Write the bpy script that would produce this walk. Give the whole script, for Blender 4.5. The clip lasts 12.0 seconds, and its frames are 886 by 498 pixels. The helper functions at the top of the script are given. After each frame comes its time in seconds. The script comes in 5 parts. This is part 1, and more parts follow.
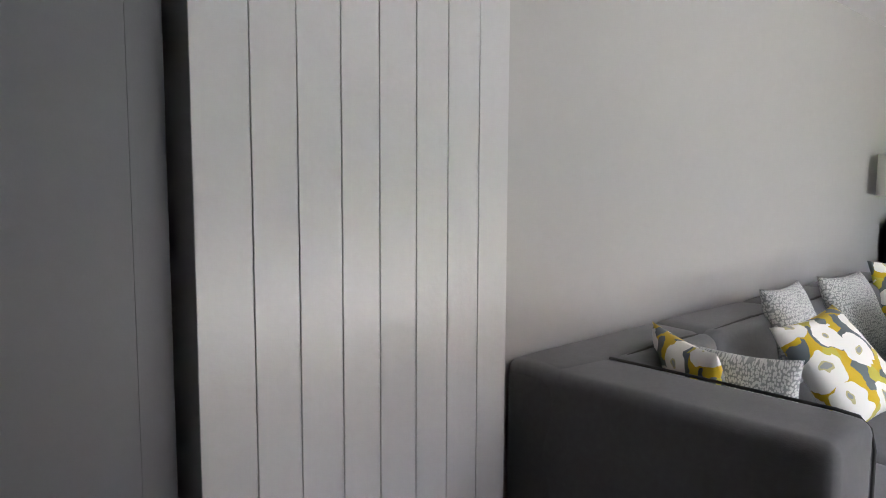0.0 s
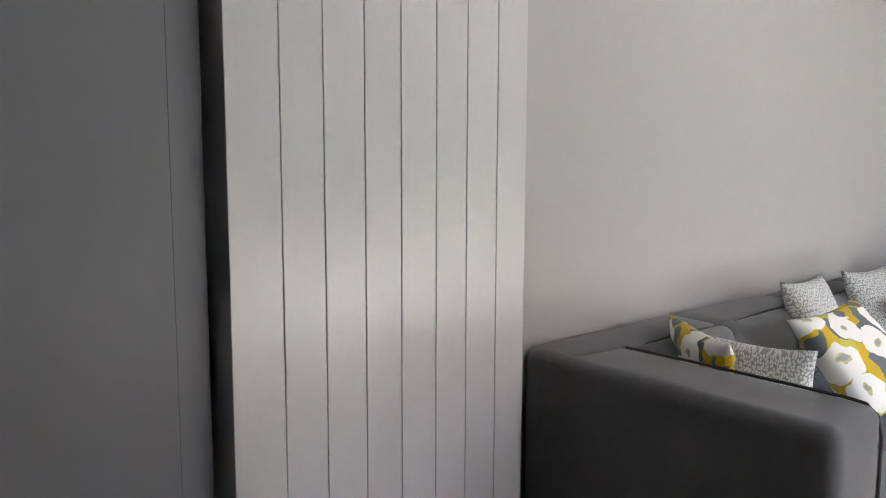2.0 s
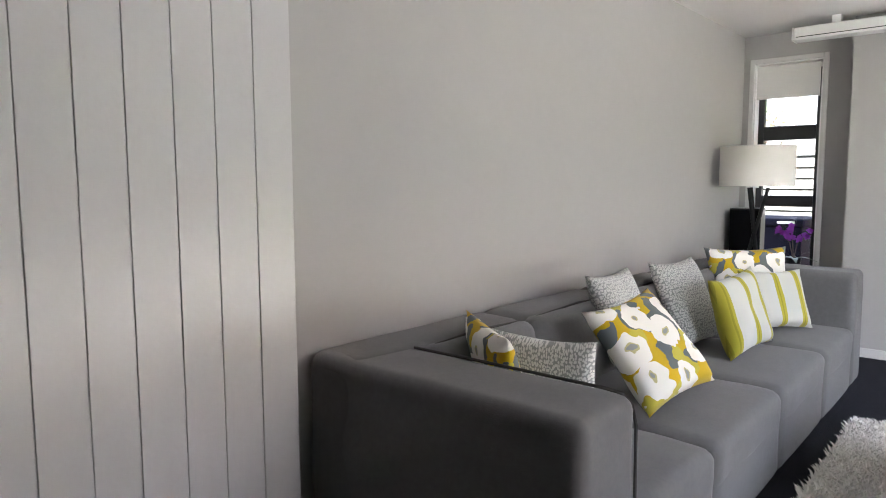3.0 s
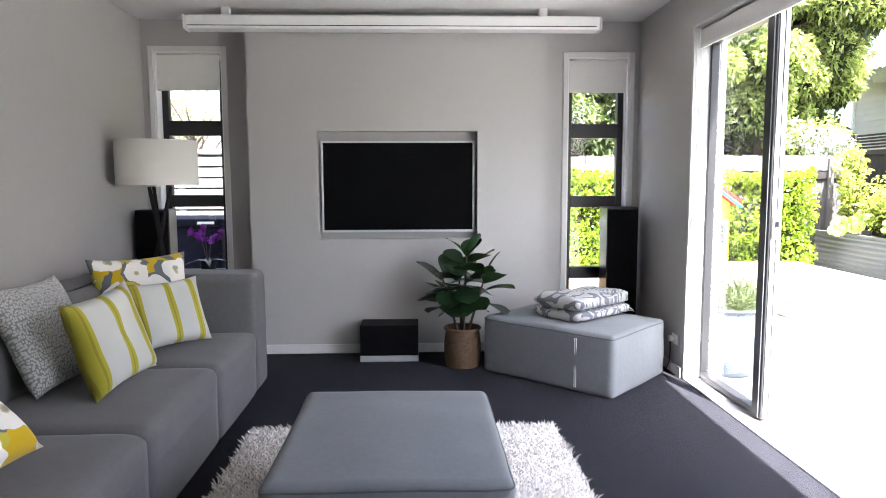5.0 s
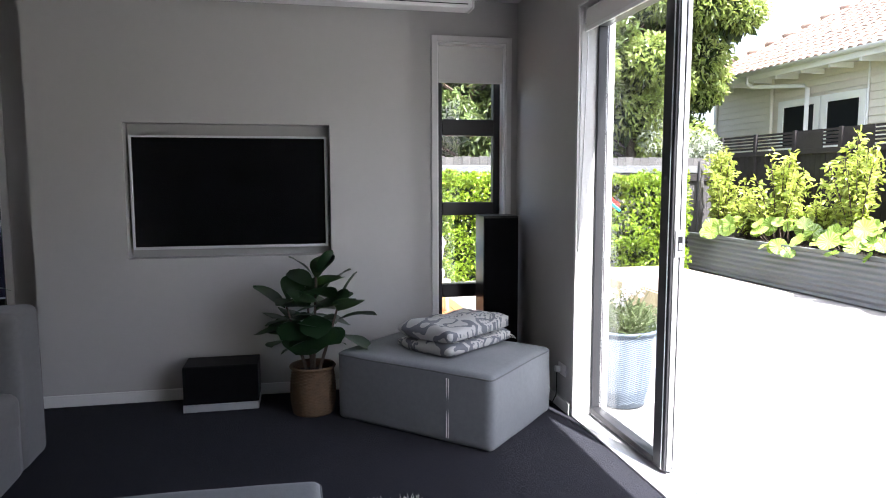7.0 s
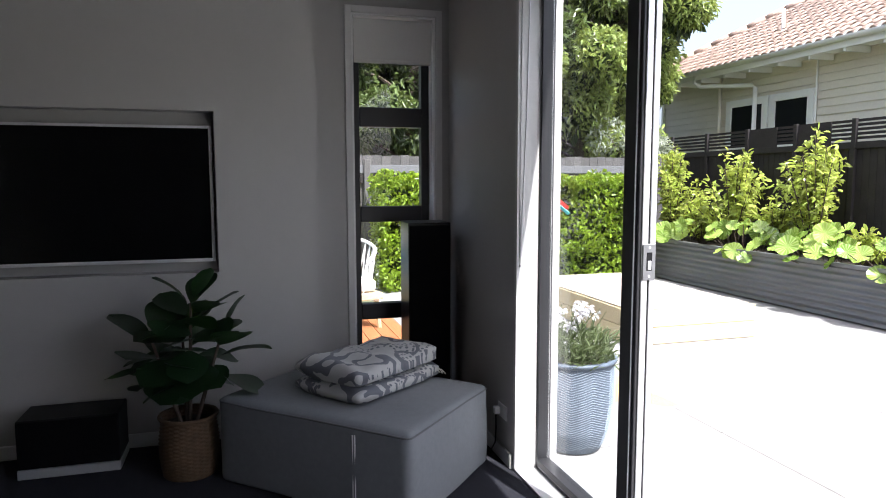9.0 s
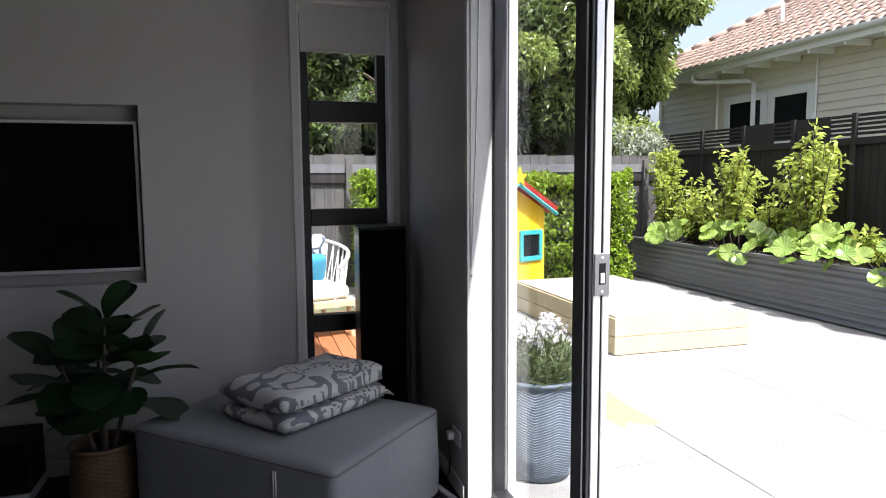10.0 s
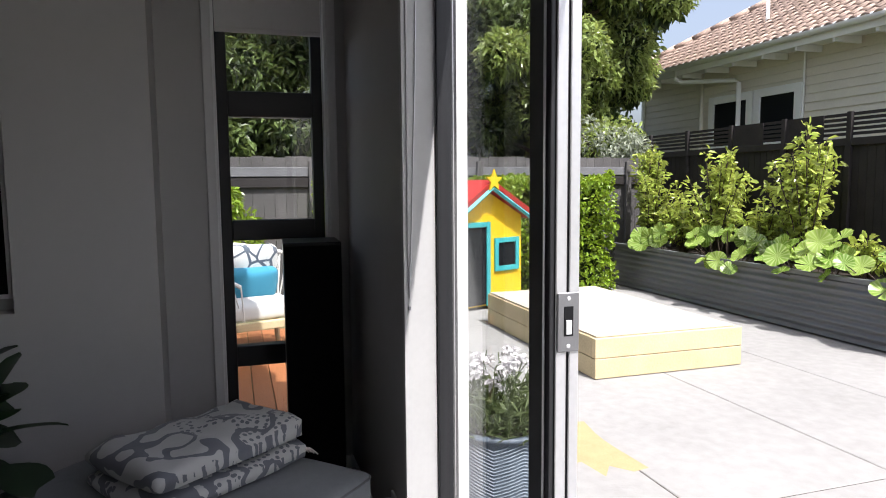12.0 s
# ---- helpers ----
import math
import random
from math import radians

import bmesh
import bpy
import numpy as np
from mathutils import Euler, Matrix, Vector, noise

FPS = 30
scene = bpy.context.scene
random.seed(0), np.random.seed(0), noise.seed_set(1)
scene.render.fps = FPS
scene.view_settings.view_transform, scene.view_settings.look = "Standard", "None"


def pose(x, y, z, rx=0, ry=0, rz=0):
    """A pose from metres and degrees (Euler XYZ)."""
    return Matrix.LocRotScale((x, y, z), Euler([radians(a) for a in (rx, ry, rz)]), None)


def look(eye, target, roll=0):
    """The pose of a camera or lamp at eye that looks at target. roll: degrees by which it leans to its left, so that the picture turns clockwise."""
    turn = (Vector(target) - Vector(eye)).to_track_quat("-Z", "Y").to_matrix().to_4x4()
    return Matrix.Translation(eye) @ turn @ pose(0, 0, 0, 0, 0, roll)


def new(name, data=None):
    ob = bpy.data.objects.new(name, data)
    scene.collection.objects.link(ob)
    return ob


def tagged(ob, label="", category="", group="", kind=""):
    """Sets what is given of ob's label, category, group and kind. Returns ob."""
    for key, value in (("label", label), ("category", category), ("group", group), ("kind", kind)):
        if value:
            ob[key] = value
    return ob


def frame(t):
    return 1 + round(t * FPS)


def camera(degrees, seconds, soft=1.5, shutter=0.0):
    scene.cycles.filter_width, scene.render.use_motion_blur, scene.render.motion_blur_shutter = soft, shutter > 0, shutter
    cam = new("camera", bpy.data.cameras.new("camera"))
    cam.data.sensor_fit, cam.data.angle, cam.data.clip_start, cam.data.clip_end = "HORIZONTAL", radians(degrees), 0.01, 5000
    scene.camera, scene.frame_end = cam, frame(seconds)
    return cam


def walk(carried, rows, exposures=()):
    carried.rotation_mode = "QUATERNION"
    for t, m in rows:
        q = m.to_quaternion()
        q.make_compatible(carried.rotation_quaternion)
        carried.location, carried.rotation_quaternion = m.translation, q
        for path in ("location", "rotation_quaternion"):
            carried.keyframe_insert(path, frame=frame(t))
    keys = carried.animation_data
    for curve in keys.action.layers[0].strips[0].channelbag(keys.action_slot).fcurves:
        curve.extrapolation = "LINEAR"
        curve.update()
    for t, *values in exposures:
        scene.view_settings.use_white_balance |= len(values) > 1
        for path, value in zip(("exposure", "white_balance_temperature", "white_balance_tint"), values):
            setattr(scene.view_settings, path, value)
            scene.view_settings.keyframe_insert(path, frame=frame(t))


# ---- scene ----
cam = camera(66.8, 12.0, soft=1.0)
PATH = [
    (0, (0.017, -0.013, 1.445), (1.351, 1.464, 1.253), 0.3),
    (0.5, (-0.049, -0.018, 1.451), (1.232, 1.504, 1.247), 0.4),
    (1, (-0.084, -0.041, 1.443), (1.176, 1.498, 1.238), 0.5),
    (1.5, (-0.086, -0.063, 1.444), (1.172, 1.478, 1.232), 0.5),
    (2, (-0.023, -0.112, 1.438), (1.242, 1.423, 1.234), 0.2),
    (2.5, (0.152, -0.176, 1.427), (1.487, 1.298, 1.219), 0.1),
    (3, (0.35, -0.284, 1.409), (1.858, 1.016, 1.213), -0.2),
    (3.5, (0.5, -0.352, 1.399), (2.229, 0.634, 1.201), 0.1),
    (3.7, (0.586, -0.346, 1.395), (2.397, 0.479, 1.196), 0.2),
    (5.3, (1.289, -0.608, 1.41), (3.273, -0.756, 1.202), -0.3),
    (5.5, (1.368, -0.64, 1.415), (3.35, -0.808, 1.205), -0.3),
    (6, (1.643, -0.666, 1.43), (3.614, -0.927, 1.219), -0.0),
    (6.5, (1.867, -0.673, 1.427), (3.819, -1.052, 1.215), 0.1),
    (7, (2.028, -0.812, 1.43), (3.974, -1.225, 1.225), -0.1),
    (7.2, (2.087, -0.896, 1.411), (4.033, -1.316, 1.218), -0.2),
    (9, (2.767, -1.169, 1.417), (4.678, -1.725, 1.217), -0.1),
    (9.5, (2.897, -1.344, 1.427), (4.806, -1.906, 1.229), -0.3),
    (10, (3.029, -1.517, 1.415), (4.943, -2.063, 1.215), -0.4),
    (10.5, (3.227, -1.6, 1.421), (5.138, -2.158, 1.222), -0.2),
    (11, (3.416, -1.615, 1.43), (5.323, -2.185, 1.229), -0.1),
    (11.5, (3.482, -1.708, 1.418), (5.387, -2.285, 1.223), -0.2),
    (12, (3.561, -1.857, 1.429), (5.462, -2.448, 1.236), -0.5),
]
EXPOSURES = [(0.0, 4.05, 6000, 12), (1.2, 4.25, 6050, 12), (2.5, 4.1, 6150, 12), (3.7, 3.95, 6300, 13), (5.5, 3.3, 6000, 14), (7.0, 2.45, 5950, 14), (9.0, 1.47, 5950, 14), (10.5, 1.03, 6050, 14), (12.0, 0.76, 6100, 14)]
walk(cam, [(t, look(eye, target, roll)) for t, eye, target, roll in PATH], EXPOSURES)

# ---- sky and sun ----
SUN_TRAVEL = Vector((0.55, 0.150, -1.0))
world = bpy.data.worlds.new("sky")
scene.world = world
world.use_nodes = True
wn = world.node_tree.nodes
sky = wn.new("ShaderNodeTexSky")
sky.sky_type = "NISHITA"
sky.sun_disc = False
sky.dust_density = 5.0
sky.sun_elevation = math.asin(1.0 / SUN_TRAVEL.length)
sky.sun_rotation = math.atan2(-SUN_TRAVEL.x, -SUN_TRAVEL.y)
wn["Background"].inputs["Strength"].default_value = 0.15
haze = wn.new("ShaderNodeHueSaturation")
haze.inputs["Saturation"].default_value = 0.65
world.node_tree.links.new(sky.outputs[0], haze.inputs["Color"])
world.node_tree.links.new(haze.outputs[0], wn["Background"].inputs[0])
sun_data = bpy.data.lights.new("sun", "SUN")
sun_data.energy, sun_data.angle, sun_data.color = 5.0, radians(0.53), (1.0, 0.95, 0.87)
sun = new("sun", sun_data)
sun.matrix_world = look((-20, -6, 40), Vector((-20, -6, 40)) + SUN_TRAVEL)


# ---- materials ----
def material(name, color, rough=0.6, metal=0.0, vary=0.08, scale=6.0, bump=0.0, bump_scale=200.0, spec=0.5, island=0.0, obj=0.0, sheen=0.0, coat=0.0):
    """A surface with large soft variation, fine relief, and colour changes per piece."""
    m = bpy.data.materials.new(name)
    m.use_nodes = True
    n, l = m.node_tree.nodes, m.node_tree.links
    b = n["Principled BSDF"]
    b.inputs["Roughness"].default_value = rough
    b.inputs["Metallic"].default_value = metal
    b.inputs["Specular IOR Level"].default_value = spec
    b.inputs["Sheen Weight"].default_value = sheen
    b.inputs["Coat Weight"].default_value = coat
    tc = n.new("ShaderNodeTexCoord")
    big = n.new("ShaderNodeTexNoise")
    big.inputs["Scale"].default_value = scale
    big.inputs["Detail"].default_value = 5
    l.new(tc.outputs["Object"], big.inputs["Vector"])
    fine = n.new("ShaderNodeTexNoise")
    fine.inputs["Scale"].default_value = scale * 14
    fine.inputs["Detail"].default_value = 3
    l.new(tc.outputs["Object"], fine.inputs["Vector"])
    total = n.new("ShaderNodeMath")
    total.operation = "ADD"
    l.new(big.outputs["Fac"], total.inputs[0])
    l.new(fine.outputs["Fac"], total.inputs[1])
    rng = n.new("ShaderNodeMapRange")
    rng.inputs["From Min"].default_value, rng.inputs["From Max"].default_value = 0.6, 1.4
    rng.inputs["To Min"].default_value, rng.inputs["To Max"].default_value = 1 - vary, 1 + vary
    l.new(total.outputs[0], rng.inputs["Value"])
    value = rng.outputs[0]
    for amount, node, socket in ((island, "ShaderNodeNewGeometry", "Random Per Island"), (obj, "ShaderNodeObjectInfo", "Random")):
        if amount:
            g = n.new(node)
            r2 = n.new("ShaderNodeMapRange")
            r2.inputs["To Min"].default_value, r2.inputs["To Max"].default_value = 1 - amount, 1 + amount
            l.new(g.outputs[socket], r2.inputs["Value"])
            mul = n.new("ShaderNodeMath")
            mul.operation = "MULTIPLY"
            l.new(value, mul.inputs[0])
            l.new(r2.outputs[0], mul.inputs[1])
            value = mul.outputs[0]
    tint = n.new("ShaderNodeVectorMath")
    tint.operation = "SCALE"
    tint.inputs[0].default_value = color
    l.new(value, tint.inputs["Scale"])
    l.new(tint.outputs[0], b.inputs["Base Color"])
    if bump:
        t2 = n.new("ShaderNodeTexNoise")
        t2.inputs["Scale"].default_value = bump_scale
        t2.inputs["Detail"].default_value = 3
        l.new(tc.outputs["Object"], t2.inputs["Vector"])
        bp = n.new("ShaderNodeBump")
        bp.inputs["Strength"].default_value = bump
        bp.inputs["Distance"].default_value = 0.01
        l.new(t2.outputs["Fac"], bp.inputs["Height"])
        l.new(bp.outputs[0], b.inputs["Normal"])
    return m


def leaf_material(name, color, back, through_light=0.35, island=0.45, rough=0.4):
    """A leaf: glossy cuticle over a blade that lets some light through."""
    m = material(name, color, rough, vary=0.15, scale=8, island=island)
    n, l = m.node_tree.nodes, m.node_tree.links
    b, out = n["Principled BSDF"], n["Material Output"]
    tr = n.new("ShaderNodeBsdfTranslucent")
    tr.inputs["Color"].default_value = (*back, 1)
    mix = n.new("ShaderNodeMixShader")
    mix.inputs[0].default_value = through_light
    l.new(b.outputs[0], mix.inputs[1])
    l.new(tr.outputs[0], mix.inputs[2])
    l.new(mix.outputs[0], out.inputs["Surface"])
    return m


def weave_material(name, color, weave=900.0, vary=0.1, bump=0.25, dark=0.75):
    """Woven upholstery: crossing threads with a soft sheen."""
    m = material(name, color, 0.9, vary=vary, scale=3.0, spec=0.2, sheen=0.15)
    n, l = m.node_tree.nodes, m.node_tree.links
    b = n["Principled BSDF"]
    tc = n["Texture Coordinate"]
    grain = n.new("ShaderNodeTexNoise")
    grain.inputs["Scale"].default_value = weave * 0.5
    grain.inputs["Detail"].default_value = 2.0
    l.new(tc.outputs["Object"], grain.inputs["Vector"])
    slub = n.new("ShaderNodeTexNoise")
    slub.inputs["Scale"].default_value = weave * 0.09
    slub.inputs["Detail"].default_value = 4.0
    l.new(tc.outputs["Object"], slub.inputs["Vector"])
    add2 = n.new("ShaderNodeMath")
    add2.operation = "ADD"
    l.new(grain.outputs["Fac"], add2.inputs[0])
    l.new(slub.outputs["Fac"], add2.inputs[1])
    bp = n.new("ShaderNodeBump")
    bp.inputs["Strength"].default_value = bump
    bp.inputs["Distance"].default_value = 0.002
    l.new(add2.outputs[0], bp.inputs["Height"])
    l.new(bp.outputs[0], b.inputs["Normal"])
    return m


M_WALL = material("wall paint", (0.425, 0.415, 0.402), 0.55, vary=0.02, scale=1.2, bump=0.04, bump_scale=350)
M_JAMB = material("blue-grey satin paint", (0.185, 0.19, 0.20), 0.45, vary=0.03, scale=1.5, bump=0.03, bump_scale=200)
M_CEIL = material("ceiling paint", (0.70, 0.69, 0.68), 0.7, vary=0.015, scale=1.0, bump=0.03, bump_scale=300)
M_PANEL = material("panel satin paint", (0.60, 0.597, 0.593), 0.26, vary=0.02, scale=2.0, bump=0.03, bump_scale=60)
M_TRIM = material("trim gloss paint", (0.83, 0.825, 0.815), 0.3, vary=0.03, scale=4)
# white trim darkened in colour to weaken the direct sun on the reveal
M_REVEAL = material("white reveal paint toned down for sun", (0.52, 0.515, 0.51), 0.4, vary=0.04, scale=4)
M_FRAMEPAINT = material("window trim paint", (0.66, 0.652, 0.638), 0.35, vary=0.03, scale=4)
M_CARPET = material("charcoal carpet", (0.0115, 0.0122, 0.0195), 0.95, vary=0.3, scale=7, bump=0.9, bump_scale=420, spec=0.1, sheen=0.04)
M_ALU = material("charcoal aluminium", (0.03, 0.03, 0.033), 0.38, metal=0.3, vary=0.06, scale=5)
M_ALU_LIGHT = material("silver aluminium", (0.62, 0.62, 0.63), 0.35, metal=0.6, vary=0.05, scale=5)
M_BLIND = material("roller blind cloth", (0.72, 0.71, 0.69), 0.85, vary=0.02, scale=3, bump=0.1, bump_scale=500)
M_SOFA = weave_material("grey upholstery", (0.136, 0.135, 0.134))
M_OTTO = weave_material("pale grey upholstery", (0.140, 0.150, 0.161))
M_PIPING = material("dark piping", (0.05, 0.047, 0.044), 0.8, vary=0.1)
M_OTTOPIPE = material("grey piping", (0.085, 0.09, 0.095), 0.85, vary=0.1)
M_SEAM = material("pale piping", (0.55, 0.55, 0.55), 0.8, vary=0.1)
M_BLACK = material("black satin lacquer", (0.006, 0.006, 0.007), 0.55, spec=0.25, vary=0.1, scale=4)
M_BLACKMATT = material("black cloth grille", (0.004, 0.004, 0.005), 0.95, spec=0.1, vary=0.2, scale=20, bump=0.3, bump_scale=900)
M_SCREEN = material("dark screen glass", (0.004, 0.004, 0.005), 0.18, vary=0.02, scale=2, spec=0.4)
M_PIANO = material("polished black lacquer", (0.005, 0.005, 0.006), 0.30, spec=0.3, vary=0.1, scale=4)
M_SILVER = material("brushed silver trim", (0.74, 0.74, 0.75), 0.4, metal=0.4, vary=0.05, scale=8)
M_LOCK = material("satin steel", (0.28, 0.28, 0.29), 0.4, metal=0.8, vary=0.08, scale=20)
M_WHITE = material("white plastic", (0.8, 0.8, 0.79), 0.35, vary=0.02, scale=4)
M_SHADE = material("linen lamp shade", (0.8, 0.78, 0.73), 0.9, vary=0.03, scale=10, bump=0.15, bump_scale=500)
M_RUG = material("white shag wool", (0.86, 0.83, 0.80), 0.95, vary=0.06, scale=14, island=0.08, spec=0.1)
M_SOIL = material("potting soil", (0.03, 0.022, 0.016), 0.95, vary=0.4, scale=30, bump=0.8, bump_scale=90)


def glass_material():
    m = bpy.data.materials.new("window glass")
    m.use_nodes = True
    n, l = m.node_tree.nodes, m.node_tree.links
    clear = n.new("ShaderNodeBsdfTransparent")
    clear.inputs["Color"].default_value = (0.975, 0.985, 0.98, 1)
    gloss = n.new("ShaderNodeBsdfGlossy")
    gloss.inputs["Roughness"].default_value = 0.0
    weight = n.new("ShaderNodeLayerWeight")
    weight.inputs["Blend"].default_value = 0.5
    power = n.new("ShaderNodeMath")
    power.operation = "POWER"
    power.inputs[1].default_value = 5.0
    l.new(weight.outputs["Facing"], power.inputs[0])
    level = n.new("ShaderNodeMath")
    level.operation = "MULTIPLY_ADD"
    level.inputs[1].default_value, level.inputs[2].default_value = 0.9, 0.035
    l.new(power.outputs[0], level.inputs[0])
    mix = n.new("ShaderNodeMixShader")
    l.new(level.outputs[0], mix.inputs[0])
    l.new(clear.outputs[0], mix.inputs[1])
    l.new(gloss.outputs[0], mix.inputs[2])
    l.new(mix.outputs[0], n["Material Output"].inputs["Surface"])
    n.remove(n["Principled BSDF"])
    return m


M_GLASS = glass_material()


# ---- mesh helpers ----
def mesh_of(name, verts, faces, mat, smooth=False):
    me = bpy.data.meshes.new(name)
    me.from_pydata([tuple(v) for v in verts], [], faces)
    if smooth:
        me.polygons.foreach_set("use_smooth", [True] * len(me.polygons))
    me.materials.append(mat)
    me.update()
    return me


def part(name, bm, mat, parent=None, label="", smooth=False):
    """Links a bmesh, a mesh or (verts, faces) as one mesh object under a thing or a part."""
    if isinstance(bm, tuple):
        me = mesh_of(name, bm[0], bm[1], mat, smooth)
    elif isinstance(bm, bmesh.types.BMesh):
        me = bpy.data.meshes.new(name)
        bmesh.ops.recalc_face_normals(bm, faces=bm.faces)
        bm.to_mesh(me)
        bm.free()
        me.materials.append(mat)
        if smooth:
            me.polygons.foreach_set("use_smooth", [True] * len(me.polygons))
    else:
        me = bm
    ob = new(name, me)
    if parent is not None:
        ob.parent = parent
    if label:
        ob["label"] = label
    return ob


def thing(name, m, label, category, group=""):
    ob = new(name)
    ob.empty_display_size = 0.05
    ob.matrix_world = m
    return tagged(ob, label, category, group)


def add_box(bm, x0, x1, y0, y1, z0, z1, bevel=0.0, seg=2):
    made = bmesh.ops.create_cube(bm, size=1.0, matrix=Matrix.Translation(((x0 + x1) / 2, (y0 + y1) / 2, (z0 + z1) / 2)) @ Matrix.Diagonal((abs(x1 - x0), abs(y1 - y0), abs(z1 - z0), 1)))
    if bevel:
        vs = set(made["verts"])
        es = [e for e in bm.edges if e.verts[0] in vs and e.verts[1] in vs]
        bmesh.ops.bevel(bm, geom=es, offset=bevel, segments=seg, affect="EDGES", profile=0.5)
    return bm


def box(x0, x1, y0, y1, z0, z1, bevel=0.0, seg=2):
    return add_box(bmesh.new(), x0, x1, y0, y1, z0, z1, bevel, seg)


def boxes(items, bevel=0.0):
    bm = bmesh.new()
    for it in items:
        add_box(bm, *it, bevel)
    return bm


def soft_box(w, d, h, r, bulge=0.0, n=14, side=0.0, wrinkle=0.006, seed=0.0, plan=None):
    """A padded block standing on z = 0, with round edges, a bulging top and slightly uneven cloth."""
    verts, faces, index = [], [], {}
    half = Vector((w / 2, d / 2, h / 2))

    def vertex(p):
        key = tuple(round(c, 5) for c in p)
        if key not in index:
            q = Vector((p[0] * half.x, p[1] * half.y, p[2] * half.z))
            core = Vector(tuple(max(-(half[k] - r), min(half[k] - r, q[k])) for k in range(3)))
            out = q - core
            if out.length > 1e-9:
                q = core + out.normalized() * r
            if plan and q.x * plan[0] > 0 and q.y * plan[1] > 0:
                cx, cy = half.x - plan[2], half.y - plan[2]
                dx, dy = abs(q.x) - cx, abs(q.y) - cy
                far = math.hypot(max(dx, 0.0), max(dy, 0.0))
                if dx > 0 and dy > 0 and far > 0:
                    pull = max(dx, dy) / far
                    q.x, q.y = plan[0] * (cx + dx * pull), plan[1] * (cy + dy * pull)
            u, v, t = q.x / half.x, q.y / half.y, q.z / half.z
            if t > 0:
                q.z += bulge * (1 - u * u) * (1 - v * v)
            q.x += side * u * (1 - v * v) * (1 - t * t)
            q.y += side * v * (1 - u * u) * (1 - t * t)
            q += noise.noise_vector(q * 5 + Vector((seed, seed * 2, 0))) * wrinkle
            q.z = max(q.z + half.z, 0.0)
            index[key] = len(verts)
            verts.append(q)
        return index[key]

    ticks = [-1 + 2 * i / n for i in range(n + 1)]
    # denser near the rim, so that the round edge is smooth
    ticks = [math.copysign(abs(t) ** 0.6, t) for t in ticks]
    for axis in range(3):
        a, b = (axis + 1) % 3, (axis + 2) % 3
        for sgn in (-1, 1):
            for i in range(n):
                for j in range(n):
                    quad = []
                    for s, t in ((i, j), (i + 1, j), (i + 1, j + 1), (i, j + 1)):
                        p = [0, 0, 0]
                        p[axis], p[a], p[b] = sgn, ticks[s], ticks[t]
                        quad.append(vertex(p))
                    faces.append(quad if sgn > 0 else quad[::-1])
    return verts, faces


def tube(points, r, sides=6, closed=False):
    """A round cord or pipe along points."""
    pts = [Vector(p) for p in points]
    verts, faces = [], []
    n = len(pts)
    for i, p in enumerate(pts):
        a = pts[(i - 1) % n] if closed or i else p
        b = pts[(i + 1) % n] if closed or i < n - 1 else p
        way = (b - a).normalized()
        up = Vector((0, 0, 1)) if abs(way.z) < 0.9 else Vector((1, 0, 0))
        u = way.cross(up).normalized()
        v = u.cross(way)
        rr = r[i] if isinstance(r, (list, tuple)) else r
        for k in range(sides):
            g = 2 * math.pi * k / sides
            verts.append(p + (u * math.cos(g) + v * math.sin(g)) * rr)
    for i in range(n if closed else n - 1):
        for k in range(sides):
            a, b = i * sides + k, i * sides + (k + 1) % sides
            c, d = ((i + 1) % n) * sides + (k + 1) % sides, ((i + 1) % n) * sides + k
            faces.append((a, b, c, d))
    if not closed:
        faces.append(tuple(range(sides))[::-1])
        faces.append(tuple(range((n - 1) * sides, n * sides)))
    return verts, faces


def lathe(profile, sides=32, closed_ends=True):
    """A turned body from (radius, height) pairs."""
    verts, faces = [], []
    for r, z in profile:
        for k in range(sides):
            g = 2 * math.pi * k / sides
            verts.append((r * math.cos(g), r * math.sin(g), z))
    for i in range(len(profile) - 1):
        for k in range(sides):
            a, b = i * sides + k, i * sides + (k + 1) % sides
            faces.append((a, b, b + sides, a + sides))
    if closed_ends:
        faces.append(tuple(range(sides))[::-1])
        faces.append(tuple(range((len(profile) - 1) * sides, len(profile) * sides)))
    return verts, faces


def joined(chunks):
    verts, faces = [], []
    for v, f in chunks:
        k = len(verts)
        verts += list(v)
        faces += [tuple(i + k for i in q) for q in f]
    return verts, faces


def moved(chunk, m):
    return [m @ Vector(v) for v in chunk[0]], chunk[1]


def solid(xs, ys, zs, filled):
    """One closed skin round the filled cells of a grid."""
    bm = bmesh.new()
    at = {}

    def v(i, j, k):
        if (i, j, k) not in at:
            at[i, j, k] = bm.verts.new((xs[i], ys[j], zs[k]))
        return at[i, j, k]

    def full(i, j, k):
        return 0 <= i < len(xs) - 1 and 0 <= j < len(ys) - 1 and 0 <= k < len(zs) - 1 and filled(i, j, k)

    for i in range(len(xs) - 1):
        for j in range(len(ys) - 1):
            for k in range(len(zs) - 1):
                if not full(i, j, k):
                    continue
                for d, q in (((-1, 0, 0), ((0, 0, 0), (0, 0, 1), (0, 1, 1), (0, 1, 0))), ((1, 0, 0), ((1, 0, 0), (1, 1, 0), (1, 1, 1), (1, 0, 1))),
                             ((0, -1, 0), ((0, 0, 0), (1, 0, 0), (1, 0, 1), (0, 0, 1))), ((0, 1, 0), ((0, 1, 0), (0, 1, 1), (1, 1, 1), (1, 1, 0))),
                             ((0, 0, -1), ((0, 0, 0), (0, 1, 0), (1, 1, 0), (1, 0, 0))), ((0, 0, 1), ((0, 0, 1), (1, 0, 1), (1, 1, 1), (0, 1, 1)))):
                    if not full(i + d[0], j + d[1], k + d[2]):
                        bm.faces.new([v(i + p[0], j + p[1], k + p[2]) for p in q])
    return bm


